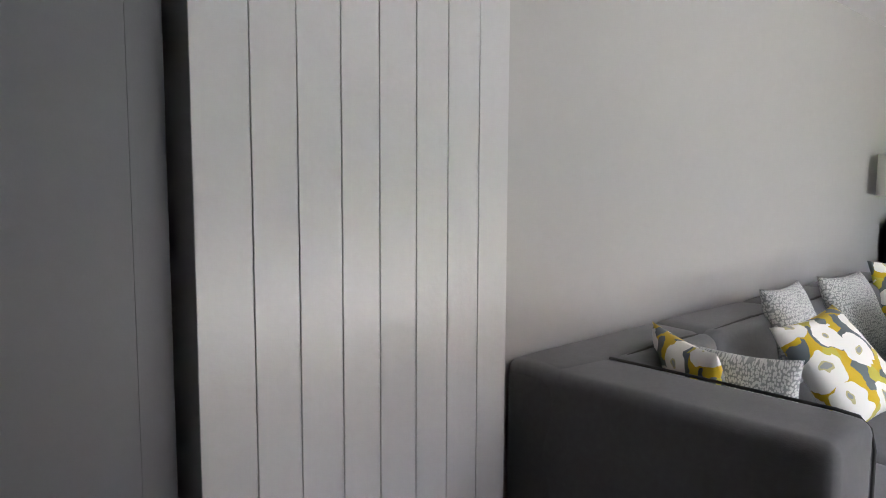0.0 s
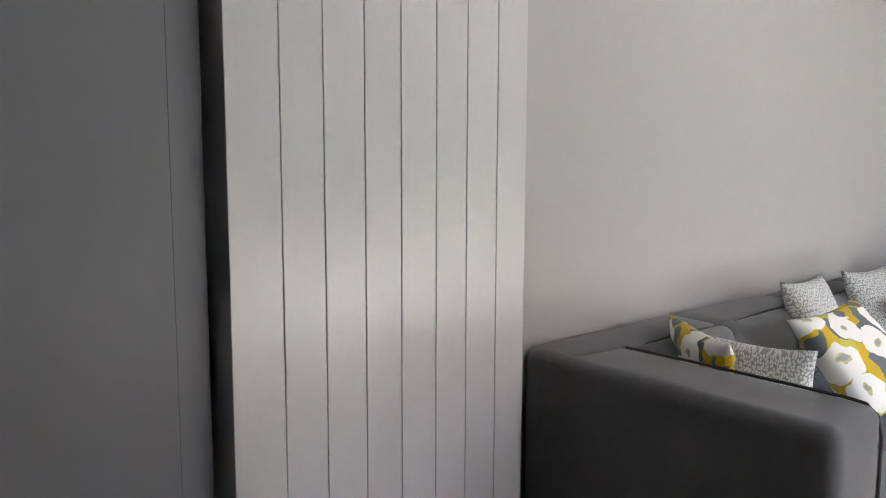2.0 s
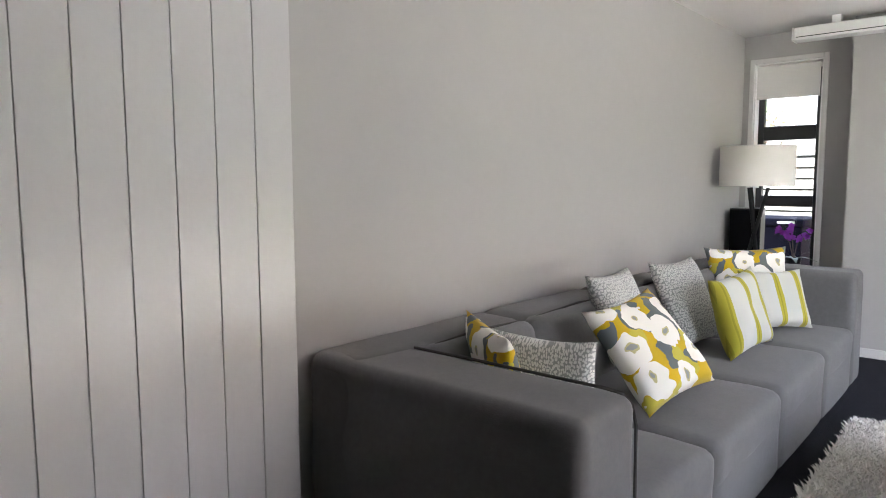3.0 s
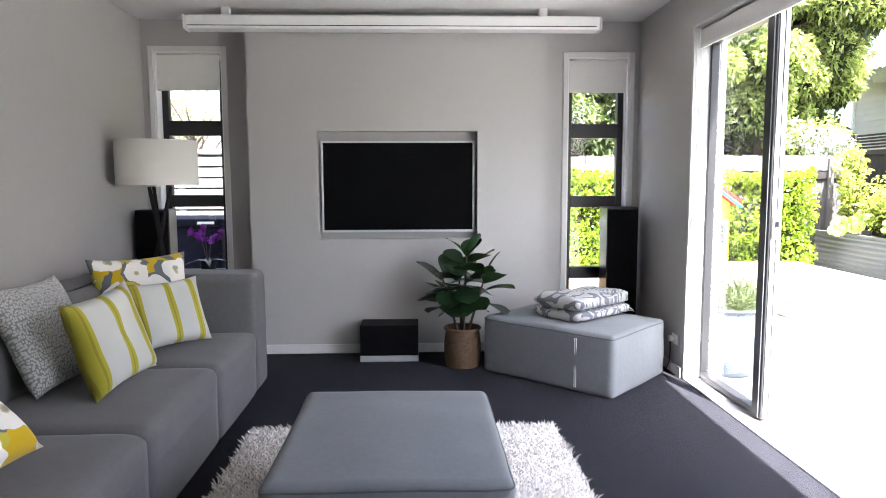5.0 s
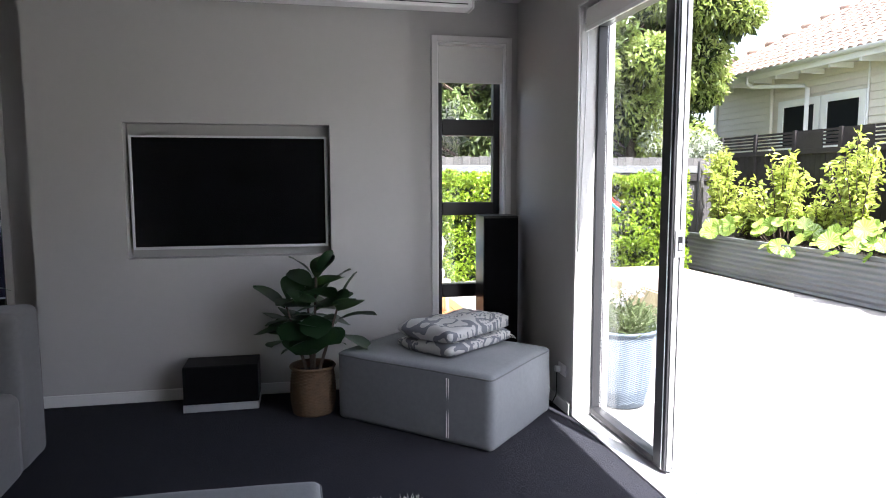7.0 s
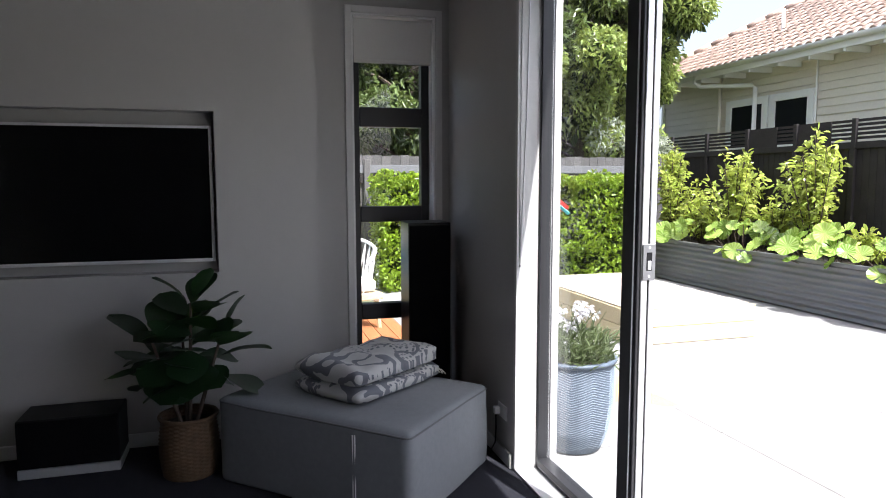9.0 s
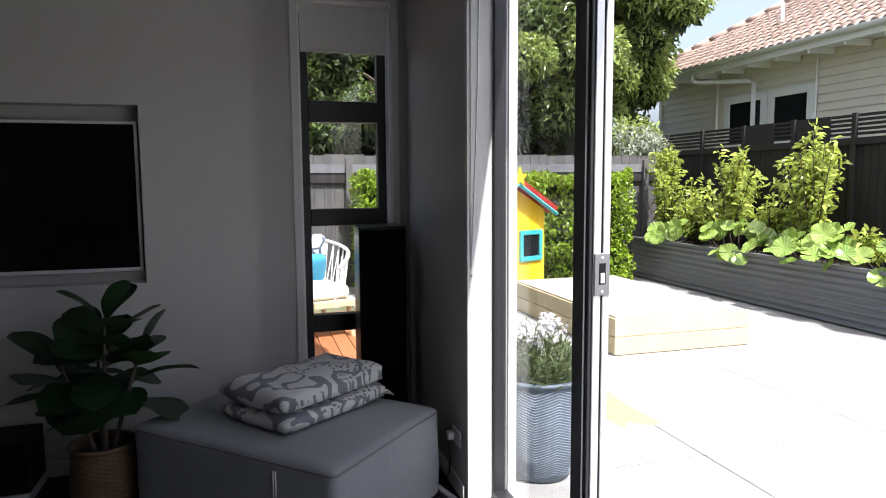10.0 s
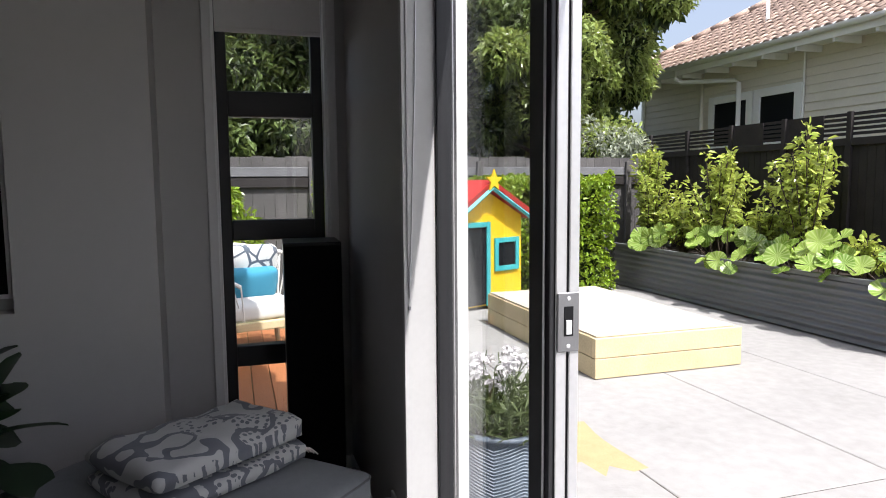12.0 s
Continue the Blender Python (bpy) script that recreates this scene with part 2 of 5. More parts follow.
# ---- the room ----
XB, XC = 6.83, 6.578          # window wall, chimney breast
YL, YR = 1.70, -2.39          # sofa wall, door wall
ZC = 2.70
XW = -8.0                     # closing wall behind the walker
ROOM_Y = -2.62                # outer face of the door wall


def structure(name, bm, mat, label):
    ob = part(name, bm, mat)
    return tagged(ob, label, name.split("_")[0], kind="structure")


floor = structure("floor", box(XW - 0.2, 7.05, ROOM_Y, 2.0, -0.12, 0.0), M_CARPET, "dark charcoal wall-to-wall carpet floor")
ceiling = structure("ceiling", box(XW - 0.2, 7.05, ROOM_Y, 2.0, ZC, ZC + 0.2), M_CEIL, "plain white plaster ceiling")
wall_sofa = structure("wall_north", box(XW, 7.05, YL, YL + 0.2, 0, ZC), M_WALL, "plain off-white painted wall behind the sofa")
wall_back = structure("wall_west", box(XW - 0.2, XW, ROOM_Y, YL + 0.2, 0, ZC), M_WALL, "plain off-white painted wall closing the room")

# window wall with two tall narrow openings
WIN = {"l": (1.055, 1.603, 0.14, 2.45), "r": (-2.303, -1.787, 0.14, 2.41)}
(l0, l1, l2, l3), (r0, r1, r2, r3) = WIN["l"], WIN["r"]
EYS, EZS = [ROOM_Y, r0, r1, l0, l1, YL], [0, r2, r3, l3, ZC]
wb = solid([XB, XB + 0.2], EYS, EZS, lambda i, j, k: not ((j == 1 and k == 1) or (j == 3 and k in (1, 2))))
wall_east = structure("wall_east", wb, M_WALL, "off-white painted wall with two tall narrow windows")

# chimney breast with the television recess
RY0, RY1, RZ0, RZ1 = -1.012, 0.260, 0.930, 1.790
CY0, CY1 = -1.547, 0.800
cb = solid([XC, XC + 0.12, XB - 0.001], [CY0, RY0, RY1, CY1], [0, RZ0, RZ1, ZC], lambda i, j, k: not (i == 0 and j == 1 and k == 1))
breast = structure("wall_chimney_breast", cb, M_WALL, "off-white painted projecting wall with a recess for the television")
tagged(breast, category="wall")

# door wall: opening from DX0 to DX1
DX0, DX1, DZ = 1.70, 5.74, 2.42
wall_south = structure("wall_south", solid([XW, DX0, DX1, XB - 0.001], [ROOM_Y, YR], [0, DZ, ZC], lambda i, j, k: not (i == 1 and k == 0)), M_WALL, "off-white painted wall with a wide sliding door opening")

# skirting boards
for i, b in enumerate([(XC - 0.014, XC - 0.001, CY0, CY1, 0, 0.075), (DX1 + 0.002, XB, YR + 0.001, YR + 0.014, 0, 0.075), (XB - 0.014, XB - 0.001, YR + 0.014, CY0 - 0.001, 0, 0.075),
                       (XB - 0.014, XB - 0.001, CY1 + 0.001, YL - 0.015, 0, 0.075), (1.70, XB - 0.014, YL - 0.014, YL - 0.001, 0, 0.075)]):
    structure("baseboard_%d" % (i + 1), box(*b, 0.003, 1), M_FRAMEPAINT, "white painted skirting board along the wall")

# panelled nib at the sofa's end: grooved boards over a carcass
PX0, PX1, PY = 0.630, 1.705, 1.530
panel = structure("wall_panelling", box(PX0 + 0.002, PX1 - 0.002, PY + 0.0065, YL - 0.002, 0.0, ZC), M_PANEL, "white painted vertical tongue-and-groove panelling on a projecting wall end")
tagged(panel, category="wall panelling")
edges = [PX0, 0.778, 0.907, 1.040, 1.168, 1.303, 1.430, 1.565, PX1]
for a, b in zip(edges, edges[1:]):
    part("board", box(a + 0.0014, b - 0.0014, PY, PY + 0.0070, 0.0, ZC - 0.002, 0.0022, 2), M_PANEL, panel)
# jamb and plain wall beside it
structure("trim_1", box(0.5203, 0.604, 1.6115, YL - 0.001, 0, ZC - 0.001, 0.0015, 2), M_JAMB, "blue-grey painted upright trim beside the panelling")
structure("wall_jamb", box(XW, 0.520, 1.6125, YL - 0.001, 0, ZC - 0.001), M_JAMB, "plain blue-grey painted wall beside the panelling")


# ---- windows ----
def window(name, y0, y1, z0, z1, bars, label):
    w = thing(name, pose(XB, (y0 + y1) / 2, z0), label, "window")
    w["kind"] = "structure"
    cy, hw, H = (y0 + y1) / 2, (y1 - y0) / 2, z1 - z0
    # white architrave and reveal lining
    t = 0.04
    part("architrave", boxes([(-0.016, -0.001, -hw - t, -hw, -t, H + t), (-0.016, -0.001, hw, hw + t, -t, H + t), (-0.016, -0.001, -hw, hw, H, H + t), (-0.022, -0.001, -hw, hw, -t, 0.0)], 0.003), M_FRAMEPAINT, w)
    part("reveal", boxes([(0, 0.11, -hw, -hw + 0.012, 0.012, H - 0.012), (0, 0.11, hw - 0.012, hw, 0.012, H - 0.012), (0, 0.11, -hw, hw, H - 0.012, H), (0, 0.11, -hw, hw, 0, 0.012)]), M_TRIM, w)
    a = hw - 0.012
    fr = [(0.112, 0.175, -a, -a + 0.05, 0.012, H - 0.012), (0.112, 0.175, a - 0.05, a, 0.012, H - 0.012), (0.112, 0.175, -a + 0.05, a - 0.05, 0.012, 0.06), (0.112, 0.175, -a + 0.05, a - 0.05, H - 0.06, H - 0.012)]
    frame_ob = part("window_frame", boxes(fr, 0.004), M_ALU, w)
    cuts = [0.05] + [v for b in bars for v in (b[0] - z0, b[1] - z0)] + [H - 0.05]
    for b in bars:
        part("transom", box(0.105, 0.175, -a + 0.05, a - 0.05, b[0] - z0, b[1] - z0, 0.005, 2), M_ALU, w)
    for k in range(0, len(cuts), 2):
        g = part("pane", box(0.140, 0.146, -a + 0.045, a - 0.045, cuts[k], cuts[k + 1]), M_GLASS, w)
        g.visible_shadow = False
    return w


window("window_1", *WIN["l"], [(0.55, 0.65), (1.185, 1.285), (1.78, 1.905)], "tall narrow window with charcoal aluminium frame and white trim")
window("window_2", *WIN["r"], [(0.545, 0.645), (1.165, 1.262), (1.755, 1.875)], "tall narrow window with charcoal aluminium frame and white trim")


def roller_blind(y0, y1, z0, z1, label):
    b = thing("roller_blind", pose(XB + 0.012, (y0 + y1) / 2, z1), label, "blind", "window blinds")
    hw = (y1 - y0) / 2
    part("cloth", box(0.0, 0.0025, -hw + 0.024, hw - 0.016, z0 - z1 + 0.02, -0.014), M_BLIND, b)
    part("bottom_rail", box(-0.005, 0.009, -hw + 0.024, hw - 0.016, z0 - z1, z0 - z1 + 0.022, 0.004, 2), M_BLIND, b)
    part("roller", moved(lathe([(0.02, -hw + 0.014), (0.02, hw - 0.014)], 16), pose(0.024, 0, -0.036, 90)), M_WHITE, b, smooth=True)
    for sy in (-hw + 0.013, hw - 0.017):
        part("bracket", box(0.004, 0.05, sy, sy + 0.004, -0.06, -0.002), M_WHITE, b)
    part("chain", tube([(0.02, -hw + 0.017, -0.03), (0.012, -hw + 0.018, -0.55), (0.018, -hw + 0.02, -1.05), (0.026, -hw + 0.018, -0.55), (0.03, -hw + 0.017, -0.03)], 0.002, 5), M_ALU_LIGHT, b, "thin bead chain")
    return b


roller_blind(WIN["l"][0], WIN["l"][1], 2.138, WIN["l"][3] - 0.012, "white fabric roller blind, partly lowered in the window")
roller_blind(WIN["r"][0], WIN["r"][1], 2.124, WIN["r"][3] - 0.012, "white fabric roller blind, partly lowered in the window")

# ---- sliding door ----
door = thing("door_1", pose(DX0, YR, 0), "wide aluminium sliding door, standing open onto the patio", "sliding door")
door["kind"] = "structure"
W = DX1 - DX0
part("reveal", boxes([(W - 0.030, W - 0.001, -0.120, 0.002, 0.012, DZ - 0.014), (0.001, 0.030, -0.120, 0.002, 0.012, DZ - 0.014), (0.001, W - 0.001, -0.120, 0.002, DZ - 0.014, DZ - 0.001)], 0.002), M_REVEAL, door, "white painted door reveal, toned down for sun")
part("frame", boxes([(W - 0.036, W - 0.001, -0.185, -0.1215, 0.018, DZ - 0.014), (0.001, 0.036, -0.185, -0.1215, 0.018, DZ - 0.014), (0.036, W - 0.036, -0.185, -0.1215, DZ - 0.05, DZ - 0.001)], 0.003), M_ALU, door)
part("pale_channel", boxes([(W - 0.008, W - 0.001, -0.232, -0.1865, 0.018, DZ - 0.05), (0.001, 0.008, -0.232, -0.1865, 0.018, DZ - 0.05)], 0.002), M_TRIM, door, "white outer jamb lining")
part("sill", boxes([(0.001, W - 0.001, -0.12, 0.0, 0.0, 0.012), (0.001, W - 0.001, -0.27, -0.1205, -0.03, 0.017), (0.04, W - 0.04, -0.143, -0.138, 0.017, 0.029), (0.04, W - 0.04, -0.205, -0.200, 0.017, 0.029)], 0.0015), M_ALU_LIGHT, door)
for gy in (-0.132, -0.150, -0.172):
    part("jamb_groove", box(W - 0.0372, W - 0.0362, gy - 0.002, gy + 0.002, 0.03, DZ - 0.06), M_ALU_LIGHT, door, "pale brush seal line")


def sash(name, xa, xb, y, half, stile):
    s = part(name, boxes([(xa, xa + stile, y - half, y + half, 0.03, DZ - 0.05), (xb - 0.012, xb, y - half + 0.006, y + half - 0.006, 0.03, DZ - 0.05), (xa + stile, xb - 0.012, y - half, y + half, 0.03, 0.062), (xa + stile, xb - 0.012, y - half, y + half, DZ - 0.12, DZ - 0.05)], 0.003), M_ALU, door)
    g = part("pane", box(xa + stile - 0.01, xb - 0.008, y - 0.003, y + 0.003, 0.055, DZ - 0.11), M_GLASS, s)
    g.visible_shadow = False
    return s


# the leaf's leading stile: dark inner face, a pale bead, and a pale end with the lock
SX, SY = 4.852 - DX0, -0.140
slide = sash("sliding_sash", SX, 5.703 - DX0, SY, 0.034, 0.106)
part("edge_strip", box(SX - 0.007, SX - 0.001, SY - 0.034, SY - 0.010, 0.03, DZ - 0.05, 0.002, 1), M_ALU_LIGHT, slide, "pale aluminium edge strip")
part("edge_strip", box(SX - 0.007, SX - 0.001, SY - 0.004, SY + 0.022, 0.03, DZ - 0.05, 0.002, 1), M_ALU_LIGHT, slide, "pale aluminium edge strip")
part("inner_bead", box(SX + 0.018, SX + 0.025, SY + 0.0345, SY + 0.040, 0.03, DZ - 0.05, 0.002, 1), M_ALU_LIGHT, slide, "pale aluminium bead")
lk = part("lock_plate", box(SX - 0.012, SX - 0.0075, SY - 0.032, SY + 0.020, 1.065, 1.195, 0.002, 1), M_LOCK, slide, "satin metal lock plate")
part("lock_slot", box(SX - 0.0135, SX - 0.0118, SY - 0.017, SY + 0.005, 1.100, 1.165, 0.0005, 1), M_BLACK, lk)
part("hook_bolt", box(SX - 0.0155, SX - 0.0125, SY - 0.013, SY + 0.001, 1.104, 1.135, 0.001, 1), M_SILVER, lk, "bright steel hook bolt")
for zz in (1.078, 1.182):
    part("screw", moved(lathe([(0.005, 0.0), (0.004, 0.002)], 10), pose(SX - 0.0118, SY - 0.006, zz) @ pose(0, 0, 0, 0, -90)), M_SILVER, lk)
# unseen block over the room, tall enough to shade deck and armchair
structure("roof", box(XW - 0.4, 7.25, ROOM_Y + 0.05, 2.3, ZC + 0.202, 5.0), M_CEIL, "unseen roof block that shades the deck")


# ---- the sofa: four modules along the wall ----
SEAT_Z, BACK_Z, FRONT_Y = 0.42, 0.80, 0.53


def sofa_module(x0, x1, arm="", label=""):
    s = thing("sofa_module", pose(x0, YL - 0.02, 0), label, "sofa", "modules of the sofa")
    w, d = x1 - x0, YL - 0.02 - FRONT_Y
    a0, a1 = (0.33 if arm == "near" else 0.0), (0.30 if arm == "far" else 0.0)
    sw = w - a0 - a1
    part("base", moved(soft_box(sw - 0.004, d - 0.3, 0.40, 0.03, 0.0, 8), pose(a0 + sw / 2, -0.3 - (d - 0.3) / 2, 0.0)), M_SOFA, s, smooth=True)
    part("seat_cushion", moved(soft_box(sw - 0.004, d - 0.28, 0.2, 0.055, 0.035, 16, 0.0, 0.006, x0), pose(a0 + sw / 2, -0.28 - (d - 0.28) / 2 - 0.004, SEAT_Z - 0.2)), M_SOFA, s, smooth=True)
    back = part("backrest", moved(soft_box(w - 0.004 - (a0 * 0.0), 0.30, BACK_Z, 0.06, 0.01, 16, 0.012, 0.006, x0 + 3, (-1, 1, 0.075) if arm == "near" else None), pose(w / 2, -0.15, 0.0)), M_SOFA, s, smooth=True)
    part("back_cushion", moved(soft_box(sw - 0.01, 0.13, 0.40, 0.055, 0.0, 14, 0.02, 0.007, x0 + 5), pose(a0 + sw / 2, -0.345, SEAT_Z - 0.02, -8)), M_SOFA, s, smooth=True)
    part("piping", tube([(a0 + 0.012, -0.36, 0.52), (a0 + 0.014, -0.315, BACK_Z - 0.09), (a0 + 0.03, -0.298, BACK_Z - 0.035), (a0 + 0.08, -0.290, BACK_Z - 0.008), (a0 + sw / 2, -0.288, BACK_Z + 0.004), (w - a1 - 0.08, -0.290, BACK_Z - 0.008), (w - a1 - 0.03, -0.298, BACK_Z - 0.035), (w - a1 - 0.014, -0.315, BACK_Z - 0.09), (w - a1 - 0.012, -0.36, 0.52)], 0.0055), M_PIPING, back, "dark piping")
    for side, aw, ax in (("near", a0, a0 / 2), ("far", a1, w - a1 / 2)):
        if aw:
            h = BACK_Z - 0.005
            arm_ob = part("arm", moved(soft_box(aw, d, h, 0.046, 0.004, 24, 0.004, 0.006, x0 + 7, (-1, 1, 0.080) if side == "near" else None), pose(ax, -d / 2, 0)), M_SOFA, s, smooth=True)
            ix = a0 - 0.025 if side == "near" else w - a1 + 0.03
            ox = w - 0.03
            if side == "near":
                part("seam", tube([(0.035, -d + 0.02, h - 0.10), (0.012, -d + 0.045, h - 0.13), (0.008, -d + 0.05, 0.30), (0.010, -d + 0.05, 0.04)], 0.006), M_SOFA, arm_ob, "raised corner seam")
                pts = [(ix, -0.28, h + 0.004), (ix, -d * 0.5, h + 0.006), (ix, -d + 0.10, h + 0.005), (ix + 0.004, -d + 0.040, h - 0.002), (ix + 0.008, -d + 0.012, h - 0.030), (ix + 0.010, -d - 0.001, h - 0.09), (ix + 0.012, -d - 0.003, 0.30), (ix + 0.012, -d - 0.001, 0.05)]
            else:
                pts = [(ox, -0.1, h - 0.01), (ox, -d + 0.09, h - 0.012), (ox, -d + 0.03, h - 0.04), (ox, -d + 0.008, h - 0.1), (ox, -d + 0.004, 0.05)]
            part("piping", tube(pts, 0.0055), M_PIPING, arm_ob, "dark piping")
    for fx in (a0 + 0.1, w - a1 - 0.1):
        part("foot", box(fx - 0.03, fx + 0.03, -d + 0.08, -d + 0.14, 0, 0.03), M_BLACK, s)
    return s


sofa_module(1.835, 2.87, "near", "grey fabric sofa end module with arm, beside the panelling")
sofa_module(2.87, 3.79, "", "grey fabric armless sofa module with padded seat against the wall")
sofa_module(3.79, 4.71, "", "grey fabric armless sofa module with padded seat against the wall")
sofa_module(4.71, 5.85, "far", "grey fabric sofa end module with arm, near the window")


# ---- ottomans ----
def ottoman(m, w, d, h, label, mat, seam=None):
    o = thing("ottoman", m, label, "ottoman", "grey ottomans")
    top = part("body", soft_box(w, d, h, 0.032, 0.02, 26, 0.008, 0.005, w + 4), mat, o, smooth=True)
    hw, hd, r = w / 2 - 0.002, d / 2 - 0.002, 0.03
    corners = []
    for cx, cy, g0 in ((hw - r, hd - r, 0), (-hw + r, hd - r, 90), (-hw + r, -hd + r, 180), (hw - r, -hd + r, 270)):
        corners += [Vector((cx + r * math.cos(radians(g0 + 22.5 * k)), cy + r * math.sin(radians(g0 + 22.5 * k)), h / 2 - 0.020)) for k in range(5)]
    ring = []
    for p, q in zip(corners, corners[1:] + corners[:1]):
        steps = 12 if (q - p).length > 0.1 else 1
        for k in range(steps):
            c = p.lerp(q, k / steps)
            c = c + noise.noise_vector(c * 5 + Vector((w + 4, (w + 4) * 2, 0))) * 0.005
            ring.append((c.x, c.y, c.z + h / 2))
    part("piping", tube(ring, 0.0045, 6, True), M_OTTOPIPE, top, "dark grey piping")
    if seam:
        for dx in (-0.006, 0.006):
            part("zip", tube([(seam[0] + dx, seam[1], 0.035), (seam[0] + dx, seam[1] - 0.004, h * 0.5), (seam[0] + dx, seam[1], h - 0.045)], 0.0032), M_SEAM, o, "pale zip edge")
    for sx in (-1, 1):
        for sy in (-1, 1):
            part("foot", box(sx * (hw - 0.08) - 0.03, sx * (hw - 0.08) + 0.03, sy * (hd - 0.08) - 0.03, sy * (hd - 0.08) + 0.03, 0, 0.03), M_BLACK, o)
    return o


ottoman(pose(3.80, -0.435, 0), 1.02, 0.85, 0.405, "large pale grey fabric ottoman standing on the white rug", M_OTTO)
ottoman(pose(5.935, -1.655, 0, 0, 0, 46.3), 1.05, 0.78, 0.41, "pale grey fabric ottoman in the corner by the door", M_OTTO, (-0.255, 0.397))

# ---- television wall ----
tv = thing("television", pose(XC + 0.115, (RY0 + RY1) / 2, 0.985), "large flat black television with thin silver edge, in the wall recess", "television")
part("body", box(-0.05, 0.0, -0.615, 0.615, 0.0, 0.73, 0.006, 2), M_BLACK, tv)
part("screen", box(-0.053, -0.049, -0.600, 0.600, 0.018, 0.715), M_SCREEN, tv)
part("bezel", boxes([(-0.056, -0.045, -0.618, -0.602, -0.002, 0.732), (-0.056, -0.045, 0.602, 0.618, -0.002, 0.732), (-0.056, -0.045, -0.602, 0.602, -0.002, 0.016), (-0.056, -0.045, -0.602, 0.602, 0.718, 0.732)], 0.002), M_SILVER, tv, "silver edge")

ps = thing("projector_screen_case", pose(6.44, 0, 2.565), "long white projection screen case fixed under the ceiling", "projector screen")
part("case", box(-0.075, 0.075, -1.93, 1.19, -0.032, 0.07, 0.014, 4), M_WHITE, ps)
part("end_cap", box(-0.078, 0.078, -1.945, -1.93, -0.035, 0.073, 0.01, 3), M_WHITE, ps)
part("end_cap", box(-0.078, 0.078, 1.19, 1.205, -0.035, 0.073, 0.01, 3), M_WHITE, ps)
part("slot", box(-0.0765, -0.070, -1.9, 1.17, -0.012, -0.006), M_BLACK, ps)
for yy in (-1.5, 0.9):
    part("bracket", box(-0.03, 0.03, yy - 0.03, yy + 0.03, 0.07, ZC - 2.565), M_WHITE, ps)


def tower_speaker(m, label):
    s = thing("tower_speaker", m, label, "loudspeaker", "tower speakers")
    part("cabinet", box(0.0, 0.275, -0.125, 0.125, 0.03, 1.18, 0.006, 2), M_PIANO, s)
    part("grille", box(-0.014, 0.0, -0.12, 0.12, 0.06, 1.165, 0.004, 2), M_BLACKMATT, s)
    part("plinth", box(-0.02, 0.285, -0.145, 0.145, 0.0, 0.03, 0.005, 2), M_BLACK, s)
    return s


tower_speaker(pose(6.515, -2.180, 0, 0, 0, -3), "tall black floor-standing loudspeaker in the corner by the window")
tower_speaker(pose(6.46, 1.53, 0, 0, 0, 8), "tall black floor-standing loudspeaker behind the lamp")

cs = thing("centre_speaker", pose(6.29, -0.305, 0), "low black loudspeaker with silver base on the carpet", "loudspeaker")
part("cabinet", box(0.004, 0.25, -0.225, 0.225, 0.045, 0.285, 0.006, 2), M_BLACK, cs)
part("grille", box(-0.006, 0.004, -0.222, 0.222, 0.05, 0.28, 0.003, 2), M_BLACKMATT, cs)
part("base", box(-0.004, 0.25, -0.226, 0.226, 0.0, 0.045, 0.003, 2), M_ALU_LIGHT, cs, "silver base")

# ---- rug ----
rug = thing("rug", pose(3.55, -0.455, 0), "white shaggy wool rug under the ottoman", "rug")
part("backing", box(-1.28, 1.28, -0.84, 0.84, 0.0, 0.012, 0.004, 1), M_RUG, rug)
rv, rf = [], []
rr = random.Random(4)
for k in range(44000):
    px, py = rr.uniform(-1.29, 1.29), rr.uniform(-0.85, 0.85)
    g, ln, w = rr.uniform(0, 6.28), rr.uniform(0.028, 0.05), rr.uniform(0.0025, 0.005)
    lean = rr.uniform(0.2, 1.0)
    dx, dy = math.cos(g), math.sin(g)
    i = len(rv)
    rv += [(px - dy * w, py + dx * w, 0.008), (px + dy * w, py - dx * w, 0.008), (px + dx * ln * lean * 0.5 + dy * w, py + dy * ln * lean * 0.5 - dx * w, 0.01 + ln * 0.55), (px + dx * ln * lean, py + dy * ln * lean, 0.01 + ln * 0.75)]
    rf += [(i, i + 1, i + 2), (i, i + 2, i + 3)]
pile = part("shag", (rv, rf), M_RUG, rug)
pile["kind"] = "stuff"


# ---- cushions ----
def coords(m, scale=1.0):
    n = m.node_tree.nodes
    return n["Texture Coordinate"].outputs["Object"]


def math_node(m, op, a, b):
    n, l = m.node_tree.nodes, m.node_tree.links
    x = n.new("ShaderNodeMath")
    x.operation = op
    for k, v in enumerate((a, b)):
        if isinstance(v, (int, float)):
            x.inputs[k].default_value = v
        else:
            l.new(v, x.inputs[k])
    return x.outputs[0]


def mix_color(m, fac, c1, c2):
    n, l = m.node_tree.nodes, m.node_tree.links
    x = n.new("ShaderNodeMix")
    x.data_type = "RGBA"
    for k, v in ((0, fac), (6, c1), (7, c2)):
        if isinstance(v, tuple):
            x.inputs[k].default_value = (*v, 1)
        else:
            l.new(v, x.inputs[k])
    return x.outputs[2]


def warped(m, amount, scale):
    n, l = m.node_tree.nodes, m.node_tree.links
    no = n.new("ShaderNodeTexNoise")
    no.inputs["Scale"].default_value = scale
    l.new(coords(m), no.inputs["Vector"])
    sc = n.new("ShaderNodeVectorMath")
    sc.operation = "MULTIPLY_ADD"
    l.new(no.outputs["Color"], sc.inputs[0])
    sc.inputs[1].default_value = (amount, amount, amount)
    l.new(coords(m), sc.inputs[2])
    flat = n.new("ShaderNodeVectorMath")
    flat.operation = "MULTIPLY"
    flat.inputs[1].default_value = (1, 1, 0.05)
    l.new(sc.outputs[0], flat.inputs[0])
    return flat.outputs[0]


